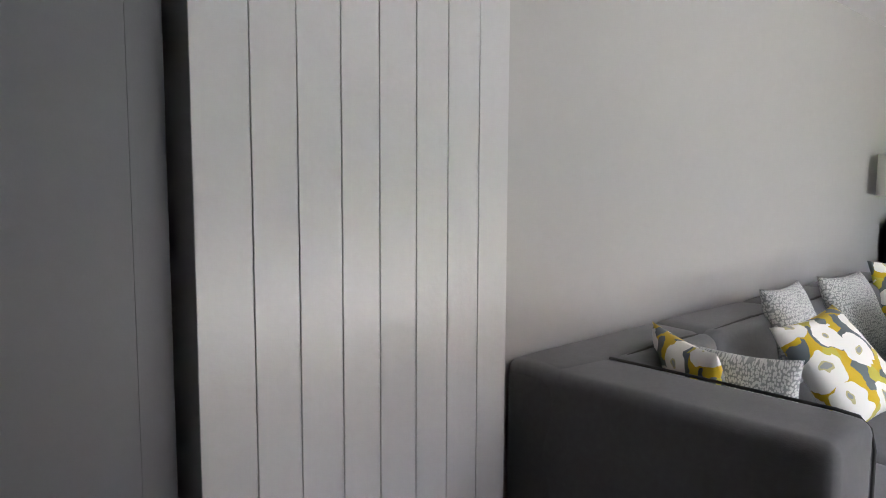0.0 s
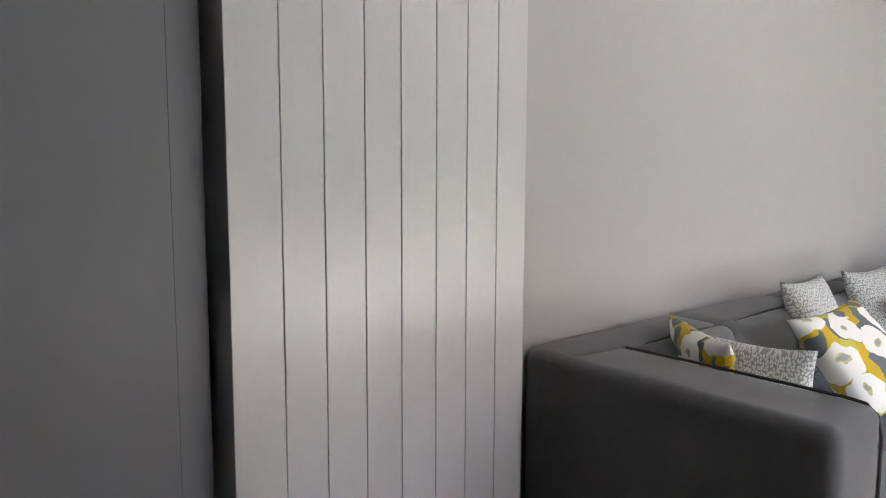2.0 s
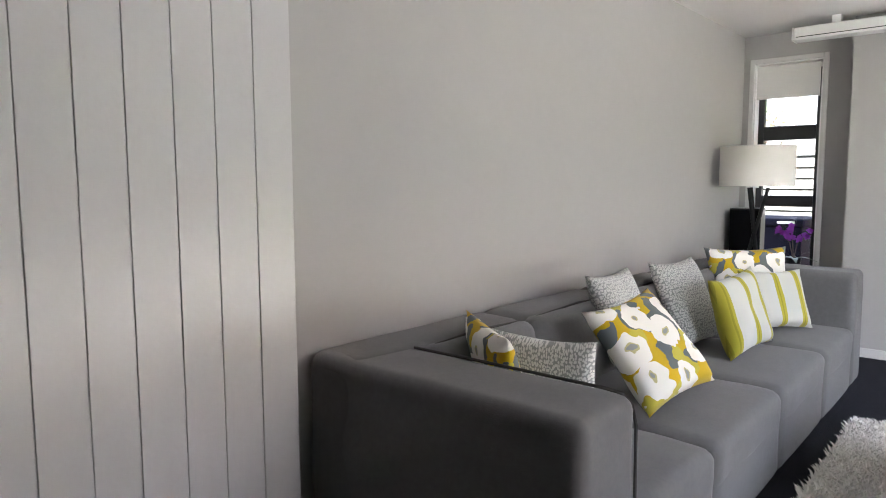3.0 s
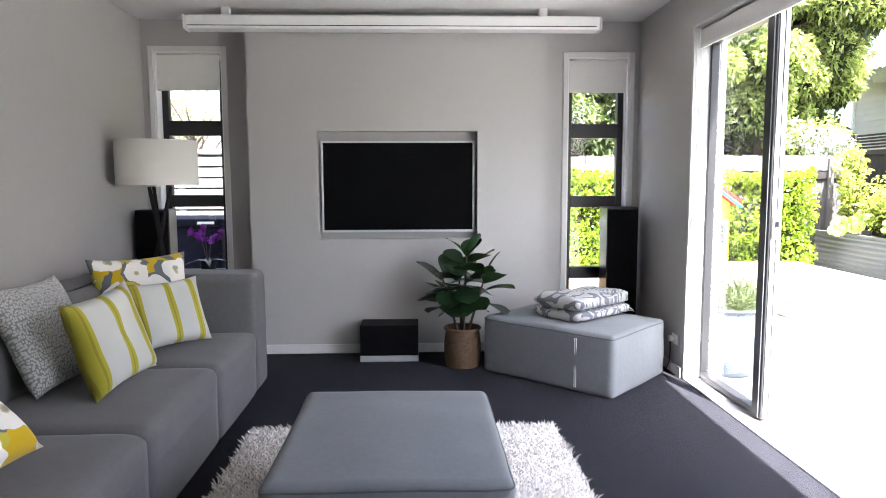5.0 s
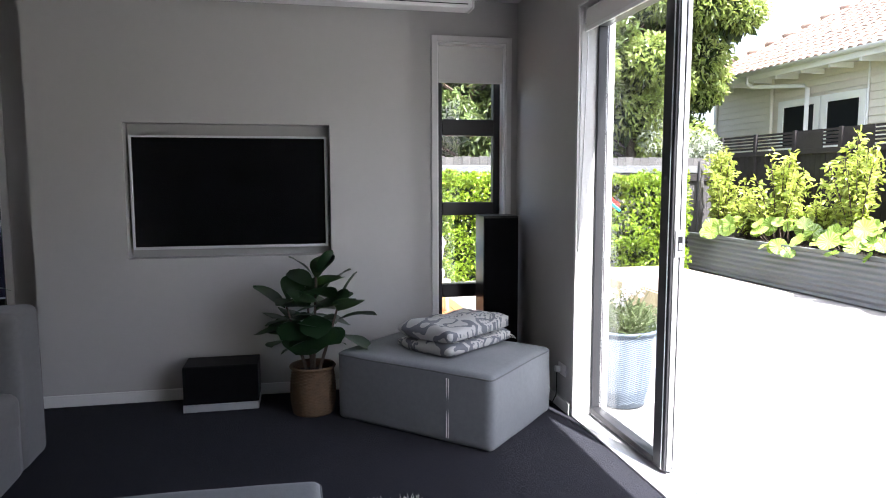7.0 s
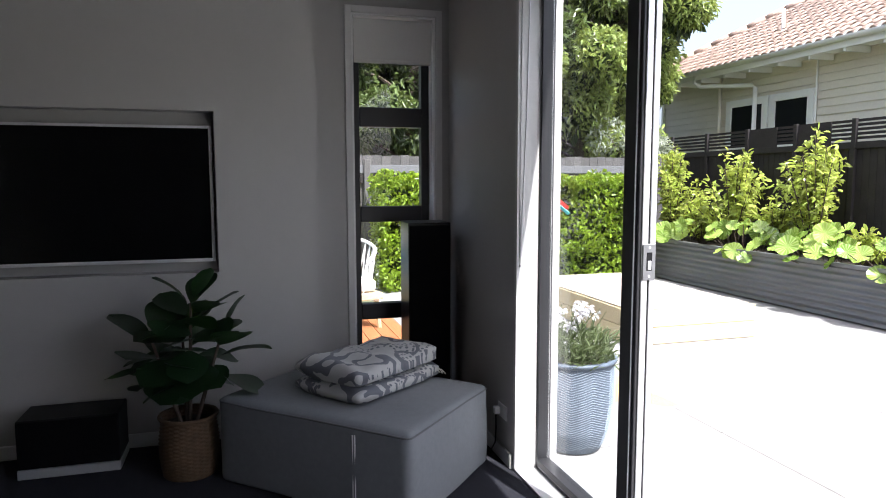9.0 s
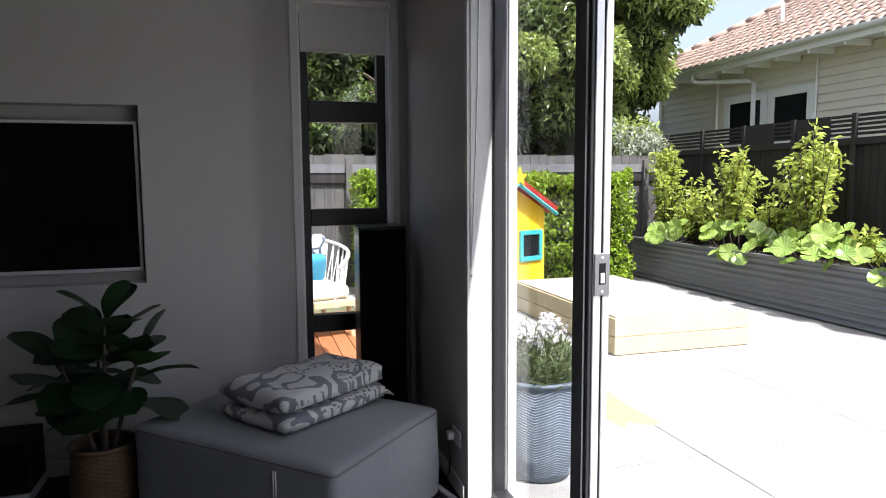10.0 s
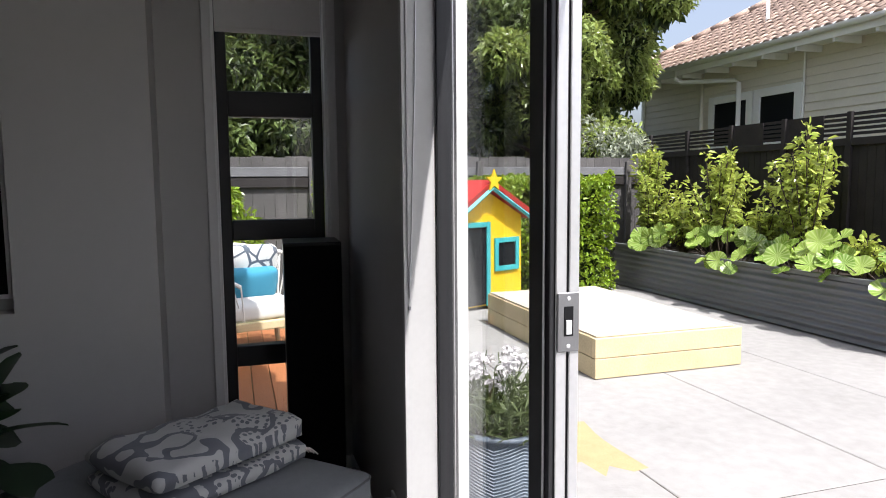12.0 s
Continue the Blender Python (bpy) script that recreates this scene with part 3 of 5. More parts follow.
def voronoi(m, vector, scale, out="Distance"):
    n, l = m.node_tree.nodes, m.node_tree.links
    v = n.new("ShaderNodeTexVoronoi")
    v.voronoi_dimensions = "2D"
    v.inputs["Scale"].default_value = scale
    v.inputs["Randomness"].default_value = 0.75
    l.new(vector, v.inputs["Vector"])
    return v.outputs[out]


def flower_cloth():
    m = weave_material("floral print cotton", (0.8, 0.78, 0.74), weave=1400, bump=0.12)
    b = m.node_tree.nodes["Principled BSDF"]
    vec = warped(m, 0.11, 10)
    leaves = voronoi(m, vec, 15, "Color")
    sep = m.node_tree.nodes.new("ShaderNodeSeparateColor")
    m.node_tree.links.new(leaves, sep.inputs[0])
    yellow, slate, cream = (0.56, 0.38, 0.012), (0.13, 0.15, 0.155), (0.80, 0.78, 0.73)
    ground_c = mix_color(m, math_node(m, "GREATER_THAN", sep.outputs[0], 0.52), yellow, slate)
    ground_c = mix_color(m, math_node(m, "GREATER_THAN", sep.outputs[1], 0.80), ground_c, (0.50, 0.44, 0.06))
    bloom = voronoi(m, vec, 5.8)
    c = mix_color(m, math_node(m, "LESS_THAN", bloom, 0.45), ground_c, cream)
    c = mix_color(m, math_node(m, "LESS_THAN", bloom, 0.13), c, (0.50, 0.46, 0.24))
    c = mix_color(m, math_node(m, "LESS_THAN", bloom, 0.085), c, (0.30, 0.31, 0.29))
    m.node_tree.links.new(c, b.inputs["Base Color"])
    return m


def stripe_cloth():
    m = weave_material("striped cotton", (0.74, 0.74, 0.71), weave=1400, bump=0.15)
    n, l = m.node_tree.nodes, m.node_tree.links
    sep = n.new("ShaderNodeSeparateXYZ")
    l.new(coords(m), sep.inputs[0])
    ramp = n.new("ShaderNodeValToRGB")
    ramp.color_ramp.interpolation = "CONSTANT"
    pale, lime, dark = (0.50, 0.505, 0.475, 1), (0.37, 0.335, 0.035, 1), (0.27, 0.245, 0.025, 1)
    bands = [(0.0, lime), (0.05, dark), (0.07, lime), (0.12, dark), (0.14, lime), (0.17, pale), (0.46, lime), (0.49, dark), (0.505, lime), (0.54, pale), (0.76, lime), (0.79, dark), (0.805, lime), (0.84, pale)]
    el = ramp.color_ramp.elements
    while len(el) < len(bands):
        el.new(0.5)
    for e, (at, c) in zip(el, bands):
        e.position, e.color = at, c
    l.new(math_node(m, "ADD", math_node(m, "MULTIPLY", sep.outputs[0], 2.0), 0.5), ramp.inputs[0])
    l.new(ramp.outputs[0], n["Principled BSDF"].inputs["Base Color"])
    return m


def knit_cloth():
    m = weave_material("knitted grey cotton", (0.5, 0.5, 0.48), weave=500, bump=0.3)
    n, l = m.node_tree.nodes, m.node_tree.links
    st = n.new("ShaderNodeVectorMath")
    st.operation = "MULTIPLY"
    st.inputs[1].default_value = (1.0, 0.6, 1.0)
    l.new(warped(m, 0.012, 30), st.inputs[0])
    oval = math_node(m, "LESS_THAN", voronoi(m, st.outputs[0], 120), 0.42)
    l.new(mix_color(m, oval, (0.27, 0.275, 0.27), (0.58, 0.58, 0.55)), n["Principled BSDF"].inputs["Base Color"])
    return m


M_FLOWER, M_STRIPE, M_KNIT = flower_cloth(), stripe_cloth(), knit_cloth()


def pillow(bl, br, tl, thick, mat, label, seed):
    """A stuffed square cushion from three of its corners."""
    bl, br, tl = Vector(bl), Vector(br), Vector(tl)
    u, v = br - bl, tl - bl
    w, h = u.length, v.length
    ux = u.normalized()
    vz = (v - ux * v.dot(ux)).normalized()
    nrm = ux.cross(vz)
    rot = Matrix((ux, vz, nrm)).transposed().to_4x4()
    n = 22
    verts, faces = [], []
    for sgn in (1, -1):
        base = len(verts)
        for j in range(n + 1):
            for i in range(n + 1):
                a, b = -1 + 2 * i / n, -1 + 2 * j / n
                x = w / 2 * a * (1 - 0.10 * (1 - b * b) * abs(a) ** 3)
                y = h / 2 * b * (1 - 0.10 * (1 - a * a) * abs(b) ** 3)
                fill = max((1 - a ** 4) * (1 - b ** 4), 0.0) ** 0.55
                z = sgn * thick / 2 * fill * (1 + 0.18 * noise.noise(Vector((x * 7 + seed, y * 7, sgn))))
                z += 0.012 * noise.noise(Vector((x * 4 + seed, y * 4, 0.5)))
                # slump: the lower half is fuller
                z *= 1.0 - 0.15 * b
                verts.append((x, y, z))
        for j in range(n):
            for i in range(n):
                k = base + j * (n + 1) + i
                q = (k, k + 1, k + n + 2, k + n + 1)
                faces.append(q if sgn > 0 else q[::-1])
    ob = part("cushion", (verts, faces), mat, smooth=True)
    bm = bmesh.new()
    bm.from_mesh(ob.data)
    bmesh.ops.remove_doubles(bm, verts=bm.verts, dist=0.0008)
    bm.to_mesh(ob.data)
    bm.free()
    ob.matrix_world = Matrix.Translation(bl + (u + v) / 2) @ rot
    return tagged(ob, label, "cushion", "cushions on the sofa")


F_LABEL = "square cushion with white, yellow and grey floral print on the sofa"
K_LABEL = "square grey and white knitted cushion on the grey sofa"
S_LABEL = "square white cushion with lime green stripes on the sofa"
pillow((2.25, 0.93, 0.46), (2.56, 1.36, 0.46), (2.18, 1.02, 0.885), 0.12, M_FLOWER, F_LABEL, 1)
pillow((2.57, 1.24, 0.46), (2.62, 0.80, 0.46), (2.47, 1.36, 0.82), 0.13, M_KNIT, K_LABEL, 2)
pillow((2.868, 0.818, 0.455), (3.36, 0.730, 0.515), (2.955, 1.135, 0.845), 0.16, M_FLOWER, F_LABEL, 3)
pillow((3.37, 1.18, 0.48), (3.84, 1.18, 0.48), (3.37, 1.37, 0.94), 0.14, M_KNIT, K_LABEL, 4)
pillow((4.06, 1.12, 0.46), (4.54, 1.05, 0.46), (4.10, 1.36, 0.94), 0.14, M_KNIT, K_LABEL, 5)
pillow((4.11, 0.853, 0.455), (4.57, 0.765, 0.50), (3.97, 1.00, 0.86), 0.15, M_STRIPE, S_LABEL, 6)
pillow((4.82, 1.00, 0.46), (5.174, 0.703, 0.46), (4.93, 1.11, 0.83), 0.14, M_STRIPE, S_LABEL, 7)
pillow((5.02, 1.30, 0.47), (5.46, 0.88, 0.47), (5.12, 1.40, 0.95), 0.14, M_FLOWER, F_LABEL, 8)

# ---- floor lamp ----
lamp = thing("floor_lamp", pose(6.23, 1.385, 0), "floor lamp with white drum shade on crossed dark wooden legs", "floor lamp")
part("shade", lathe([(0.285, 1.375), (0.285, 1.695), (0.281, 1.695), (0.281, 1.375)], 48, False), M_SHADE, lamp, "white linen drum shade", True)
part("shade_ring", tube([(0.283 * math.cos(k * math.pi / 16), 0.283 * math.sin(k * math.pi / 16), 1.694) for k in range(32)], 0.004, 6, True), M_WHITE, lamp)
for k in range(3):
    g = radians(100 + 120 * k)
    part("leg", tube([(0.24 * math.cos(g), 0.24 * math.sin(g), 0.0), (0, 0, 0.98), (-0.09 * math.cos(g), -0.09 * math.sin(g), 1.36)], [0.013, 0.017, 0.014], 8), M_BLACK, lamp, "black wooden leg")
part("socket", lathe([(0.02, 1.36), (0.02, 1.46), (0.035, 1.48), (0.035, 1.56), (0.012, 1.58)], 16), M_WHITE, lamp)
for g in (0, 120, 240):
    part("shade_spoke", tube([(0, 0, 1.40), (0.28 * math.cos(radians(g)), 0.28 * math.sin(radians(g)), 1.385)], 0.003, 5), M_WHITE, lamp)


# ---- leaves ----
def leaf_mesh(length, width, fold=0.25, droop=0.3, n=6, belly=0.8):
    """One blade along +x, folded on its rib and drooping to the tip."""
    verts, faces = [], []
    for i in range(n + 1):
        s = i / n
        half = width / 2 * (math.sin(math.pi * s ** belly)) ** (0.75 if belly < 1 else 0.55) if 0 < s < 1 else 0.002
        x, z = length * s, -droop * length * s * s
        wav = 0.02 * length * math.sin(7 * s)
        verts += [(x, -half, z + fold * half + wav), (x, 0, z), (x, half, z + fold * half - wav)]
    for i in range(n):
        k = i * 3
        faces += [(k, k + 3, k + 4, k + 1), (k + 1, k + 4, k + 5, k + 2)]
    return verts, faces


M_FIG = leaf_material("fig leaf", (0.009, 0.026, 0.010), (0.08, 0.21, 0.025), 0.18, 0.4, 0.35)
M_STEM = material("brown stem", (0.06, 0.042, 0.03), 0.8, vary=0.25, scale=20)
M_WICKER = material("woven seagrass", (0.085, 0.05, 0.025), 0.8, vary=0.35, scale=25, bump=0.3, bump_scale=200)

plant = thing("potted_fig", pose(6.16, -0.865, 0), "dark green fiddle-leaf fig in a woven seagrass basket on the carpet", "potted plant")
wv, wf = [], []
NU, NVV = 112, 62
for jj in range(NVV + 1):
    z = 0.003 + 0.288 * jj / NVV
    rad = 0.122 + 0.016 * math.sin(math.pi * (jj / NVV) ** 0.9)
    for ii in range(NU):
        g = 2 * math.pi * ii / NU
        r = rad + 0.0035 * math.sin(math.pi * jj * 0.5 + (math.pi if (ii // 4) % 2 else 0)) + 0.001 * math.sin(g * 28)
        wv.append((r * math.cos(g), r * math.sin(g), z))
for jj in range(NVV):
    for ii in range(NU):
        p, q = jj * NU + ii, jj * NU + (ii + 1) % NU
        wf.append((p, q, q + NU, p + NU))
wf.append(tuple(range(NU))[::-1])
basket = part("basket", (wv, wf), M_WICKER, plant, "brown woven basket", True)
part("rim", tube([(0.132 * math.cos(k * math.pi / 20), 0.132 * math.sin(k * math.pi / 20), 0.292) for k in range(40)], 0.010, 6, True), M_WICKER, basket, smooth=True)
part("soil", lathe([(0.12, 0.22), (0.12, 0.25)], 24), M_SOIL, plant)
rr = random.Random(11)
for k, (dx, dy, top) in enumerate(((0.0, -0.03, 0.84), (-0.02, 0.15, 0.68), (-0.03, -0.17, 0.70), (0.08, 0.02, 0.66))):
    bow = rr.uniform(-0.03, 0.03)
    stem = [(dx * 0.1, dy * 0.2, 0.24), (dx * 0.5 + bow, dy * 0.6, 0.24 + (top - 0.24) * 0.5), (dx, dy, top)]
    part("stem", tube(stem, [0.011, 0.009, 0.006], 7), M_STEM, plant)
    count = (16, 11, 10, 10)[k]
    for i in range(count):
        s = 0.30 + 0.70 * i / (count - 1)
        a, b = Vector(stem[1]), Vector(stem[2])
        p = a.lerp(b, (s - 0.3) / 0.7)
        g = i * 137.5 + k * 50 + rr.uniform(-20, 20)
        up = -8 + 62 * ((s - 0.3) / 0.7) ** 1.6 + rr.uniform(-10, 12)
        L = rr.uniform(0.20, 0.275) * (1.0 - 0.25 * ((s - 0.3) / 0.7) ** 3)
        lf = moved(leaf_mesh(L, L * rr.uniform(0.72, 0.92), 0.12, rr.uniform(0.05, 0.3), 9, 1.6), Matrix.Translation(p) @ pose(0, 0, 0, 0, 0, g) @ pose(0, 0, 0, 0, -up) @ pose(0.03, 0, 0, rr.uniform(-25, 25)))
        lo = part("leaf", lf, M_FIG, plant, smooth=True)

# ---- folded throw on the corner ottoman ----
def throw_cloth():
    m = weave_material("woven wool throw", (0.55, 0.55, 0.53), weave=700, bump=0.3)
    b = m.node_tree.nodes["Principled BSDF"]
    n, l = m.node_tree.nodes, m.node_tree.links
    no = n.new("ShaderNodeTexNoise")
    no.inputs["Scale"].default_value = 7.5
    no.inputs["Detail"].default_value = 1.0
    l.new(coords(m), no.inputs["Vector"])
    ring = math_node(m, "ABSOLUTE", math_node(m, "SUBTRACT", no.outputs["Fac"], 0.5), 0.0)
    line = math_node(m, "LESS_THAN", ring, 0.048)
    spots = math_node(m, "LESS_THAN", voronoi(m, warped(m, 0.02, 20), 40), 0.30)
    n2 = n.new("ShaderNodeTexNoise")
    n2.inputs["Scale"].default_value = 3.0
    l.new(coords(m), n2.inputs["Vector"])
    spots = math_node(m, "MULTIPLY", spots, math_node(m, "GREATER_THAN", n2.outputs["Fac"], 0.5))
    c = mix_color(m, math_node(m, "MAXIMUM", line, spots), (0.36, 0.362, 0.355), (0.115, 0.122, 0.14))
    l.new(c, b.inputs["Base Color"])
    return m


M_THROW = throw_cloth()
M_FRINGE = material("wool fringe", (0.55, 0.53, 0.48), 0.95, vary=0.15, scale=30, island=0.15)
throw = thing("folded_throw", pose(5.965, -1.735, 0.424, 0, 0, -52), "folded grey and white patterned wool throw with fringe on the ottoman", "throw blanket")


def folded_layer(w, d, z, thick, seed, fold_side):
    """A doubled layer of cloth, round at its folded side."""
    verts, faces, n, mseg = [], [], 28, 12
    prof = []
    for k in range(9):
        g = radians(-90 + 180 * k / 8)
        prof.append((-w / 2 - thick / 2 * math.cos(g) * 1.0, thick / 2 * math.sin(g)))
    prof = prof[::-1] if fold_side < 0 else prof
    path = [(w / 2 - w * i / n, -thick / 2) for i in range(n)] + [(x, zz) for x, zz in prof] + [(-w / 2 + w * i / n, thick / 2) for i in range(1, n + 1)]
    for j in range(mseg + 1):
        v = -1 + 2 * j / mseg
        for x, zz in path:
            y = d / 2 * v * (1 + 0.05 * noise.noise(Vector((x * 5, seed, zz * 9))))
            edge = 1 - 0.55 * abs(v) ** 5
            bump = 0.022 * noise.noise(Vector((x * 7 + seed, y * 7, 1.0))) + 0.010 * noise.noise(Vector((x * 16 + seed, y * 16, 3.0)))
            verts.append((x + 0.012 * noise.noise(Vector((y * 6, seed, 2))), y, z + thick / 2 + zz * edge + (bump if zz > 0 else 0)))
    m = len(path)
    for j in range(mseg):
        for i in range(m - 1):
            k = j * m + i
            faces.append((k, k + 1, k + m + 1, k + m))
    faces.append(tuple(range(m))[::-1])
    faces.append(tuple(range(mseg * m, (mseg + 1) * m)))
    return verts, faces


low = part("lower_fold", folded_layer(0.54, 0.42, 0.0, 0.078, 1.0, 1), M_THROW, throw, smooth=True)
part("upper_fold", folded_layer(0.53, 0.40, 0.074, 0.100, 5.0, 1), M_THROW, throw, smooth=True)
fr_chunks = []
for k in range(44):
    y = -0.205 + 0.41 * k / 43
    l0 = rr.uniform(0.045, 0.065)
    fr_chunks.append(tube([(0.272, y, 0.045), (0.272 + l0 * 0.6, y + rr.uniform(-0.006, 0.006), 0.035), (0.272 + l0, y + rr.uniform(-0.012, 0.012), 0.010)], 0.0028, 4))
part("fringe", joined(fr_chunks), M_FRINGE, low, "cream fringe")

# ---- small fittings ----
outlet = thing("power_outlet", pose(5.87, YR, 0.255), "white double wall socket with a plug and cable", "power outlet")
part("plate", box(-0.058, 0.058, 0.0, 0.009, -0.036, 0.036, 0.003, 2), M_WHITE, outlet)
plug = part("plug", box(0.012, 0.045, 0.009, 0.042, -0.02, 0.018, 0.006, 2), M_WHITE, outlet)
part("cable", tube([(0.028, 0.03, -0.02), (0.03, 0.028, -0.10), (0.05, 0.024, -0.18), (0.10, 0.03, -0.245), (0.2, 0.05, -0.249)], 0.004, 6), M_BLACK, plug, "thin black cable")

def door_blind(xa, xb):
    b = thing("roller_blind", pose(DX1 - 0.036, YR - 0.066, 2.285), "white fabric roller blind rolled up over the sliding door", "blind", "window blinds")
    part("cloth", box(xa, xb, 0.028, 0.031, 0.0, 0.095), M_BLIND, b)
    part("roll", moved(lathe([(0.031, xa), (0.031, xb)], 20), pose(0, 0, 0.088) @ pose(0, 0, 0, 0, 90)), M_BLIND, b, smooth=True)
    part("bottom_rail", box(xa, xb, 0.022, 0.037, -0.020, 0.003, 0.004, 2), M_WHITE, b)
    for xx in (xa - 0.006, xb + 0.002):
        part("bracket", box(xx, xx + 0.004, -0.034, 0.036, 0.03, 0.119), M_WHITE, b)
    return b


db = door_blind(-1.22, -0.008)
door_blind(-2.62, -1.24)
door_blind(-3.98, -2.64)
cord_pts = [(0.003, 0.050, 0.09), (0.003, 0.052, -0.5), (0.003, 0.054, -1.05), (0.003, 0.050, -1.235), (0.003, 0.044, -1.12), (0.003, 0.022, -0.5), (0.003, 0.010, 0.09)]
part("chain", tube(cord_pts, 0.0022, 5), M_ALU_LIGHT, db, "metal bead chain loop")
part("chain_hook", box(0.0, 0.006, 0.046, 0.054, -1.275, -1.262, 0.001, 1), M_LOCK, db)

# orchid by the narrow window
M_PETAL = leaf_material("purple petal", (0.20, 0.035, 0.33), (0.3, 0.05, 0.4), 0.3, 0.3, 0.5)
orchid = thing("orchid", pose(6.74, 1.20, 0.0), "purple orchid on a tall dark stand by the window", "potted plant")
part("stand", lathe([(0.10, 0.0), (0.10, 0.02), (0.02, 0.03), (0.02, 0.60), (0.085, 0.62), (0.085, 0.64)], 20), M_BLACK, orchid, smooth=False)
part("pot", lathe([(0.05, 0.64), (0.065, 0.75), (0.06, 0.75), (0.045, 0.66)], 20), M_BLACK, orchid)
for k in range(3):
    sgn = (-1, 1, 0.2)[k]
    part("stem", tube([(0, 0, 0.72), (-0.02, 0.03 * sgn, 0.88), (-0.03, 0.10 * sgn, 0.97 + 0.02 * k), (-0.04, 0.15 * sgn, 0.95)], 0.004, 5), M_STEM, orchid)
    for i in range(5):
        p = Vector((-0.04, (0.03 + 0.026 * i) * sgn, 0.90 + 0.02 * i + 0.02 * k)) + Vector((rr.uniform(-0.02, 0.02), rr.uniform(-0.02, 0.02), rr.uniform(-0.02, 0.02)))
        petals = [moved(leaf_mesh(0.032, 0.028, 0.1, 0.1, 4), Matrix.Translation(p) @ pose(0, 0, 0, 0, -70 + rr.uniform(-20, 20), 180 + rr.uniform(-30, 30)) @ pose(0, 0, 0, 0, 0, 72 * j) @ pose(0, 0, 0, 0, -15)) for j in range(5)]
        part("flower", joined(petals), M_PETAL, orchid)
for k in range(4):
    part("leaf", moved(leaf_mesh(0.16, 0.05, 0.3, 0.6, 6), pose(0, 0, 0.74, 0, -25, 90 * k + 20)), M_FIG, orchid, smooth=True)


# ---- outdoors ----
GZ = -0.06
M_CONC = material("pale concrete", (0.255, 0.25, 0.241), 0.85, vary=0.16, scale=0.9, bump=0.3, bump_scale=60)
M_LAWN = material("earth and grass", (0.09, 0.10, 0.05), 0.95, vary=0.4, scale=2, bump=0.6, bump_scale=20)
M_PINE = material("pale treated pine", (0.50, 0.41, 0.245), 0.65, vary=0.16, scale=5, bump=0.25, bump_scale=40, obj=0.08)
M_PLY = material("pale weathered plywood", (0.48, 0.43, 0.35), 0.8, vary=0.12, scale=4, bump=0.2, bump_scale=60)
M_DECK = material("oiled decking timber", (0.30, 0.115, 0.045), 0.55, vary=0.2, scale=6, bump=0.2, bump_scale=50, obj=0.15)
M_PALING = material("weathered grey paling", (0.080, 0.076, 0.075), 0.85, vary=0.3, scale=5, bump=0.4, bump_scale=40, obj=0.2)
M_CAP = material("grey fence cap", (0.13, 0.132, 0.14), 0.8, vary=0.2, scale=4, bump=0.3, bump_scale=40)
M_DARK = material("dark stained timber", (0.028, 0.025, 0.025), 0.8, spec=0.2, vary=0.3, scale=5, bump=0.15, bump_scale=40)
M_ZINC = material("grey corrugated steel", (0.15, 0.155, 0.165), 0.5, metal=0.35, vary=0.1, scale=2)
M_BOARD = material("cream weatherboard", (0.70, 0.655, 0.565), 0.6, vary=0.06, scale=2, obj=0.04)
M_WFRAME = material("white house trim", (0.78, 0.78, 0.76), 0.45, vary=0.03, scale=3)
M_DGLASS = material("dark window and opening shade", (0.012, 0.013, 0.015), 0.25, vary=0.1, scale=3, spec=0.15)
M_TILE = material("terracotta roof tile", (0.36, 0.262, 0.21), 0.8, vary=0.3, scale=5, bump=0.3, bump_scale=40, obj=0.3, island=0.25)
M_YELLOW = material("yellow painted ply", (0.72, 0.47, 0.015), 0.5, vary=0.06, scale=4)
M_RED = material("red painted board", (0.45, 0.035, 0.03), 0.5, vary=0.06, scale=4)
M_TEAL = material("turquoise painted trim", (0.05, 0.36, 0.38), 0.5, vary=0.06, scale=4)
M_BARK = material("grey-brown bark", (0.085, 0.065, 0.05), 0.95, vary=0.4, scale=12, bump=0.8, bump_scale=40)
M_TREE = leaf_material("tree leaf", (0.22, 0.28, 0.09), (0.50, 0.58, 0.14), 0.3, 0.8, 0.28)
M_TREEDEEP = leaf_material("dark tree leaf", (0.09, 0.125, 0.04), (0.24, 0.31, 0.07), 0.22, 0.7, 0.28)
# dark leaf: the back row of trees, and painted shade inside foliage
M_BACKTREE_AND_SHADE = leaf_material("deep green leaf and inner shade", (0.03, 0.05, 0.016), (0.08, 0.13, 0.02), 0.2, 0.5, 0.4)
M_HEDGE = leaf_material("hedge leaf", (0.17, 0.26, 0.022), (0.40, 0.52, 0.03), 0.3, 0.6, 0.35)
M_SHRUB = leaf_material("shrub leaf", (0.30, 0.37, 0.08), (0.64, 0.70, 0.15), 0.34, 0.9, 0.16)
M_LAV = leaf_material("lavender leaf", (0.11, 0.14, 0.06), (0.2, 0.26, 0.08), 0.25, 0.4, 0.6)
M_PETALW = leaf_material("pale petal", (0.72, 0.70, 0.71), (0.7, 0.67, 0.69), 0.3, 0.2, 0.6)
M_POT = material("blue-grey glazed pot", (0.10, 0.125, 0.16), 0.55, vary=0.15, scale=9)
M_ROPE = material("white rope weave", (0.70, 0.69, 0.66), 0.8, vary=0.08, scale=30)
M_CUSHW = weave_material("white outdoor cushion", (0.62, 0.62, 0.60), weave=900)
M_LATTICE = weave_material("lattice print cushion", (0.62, 0.62, 0.60), weave=900)
latn = M_LATTICE.node_tree.nodes.new("ShaderNodeTexVoronoi")
latn.feature = "DISTANCE_TO_EDGE"
latn.inputs["Scale"].default_value = 8
M_LATTICE.node_tree.links.new(coords(M_LATTICE), latn.inputs["Vector"])
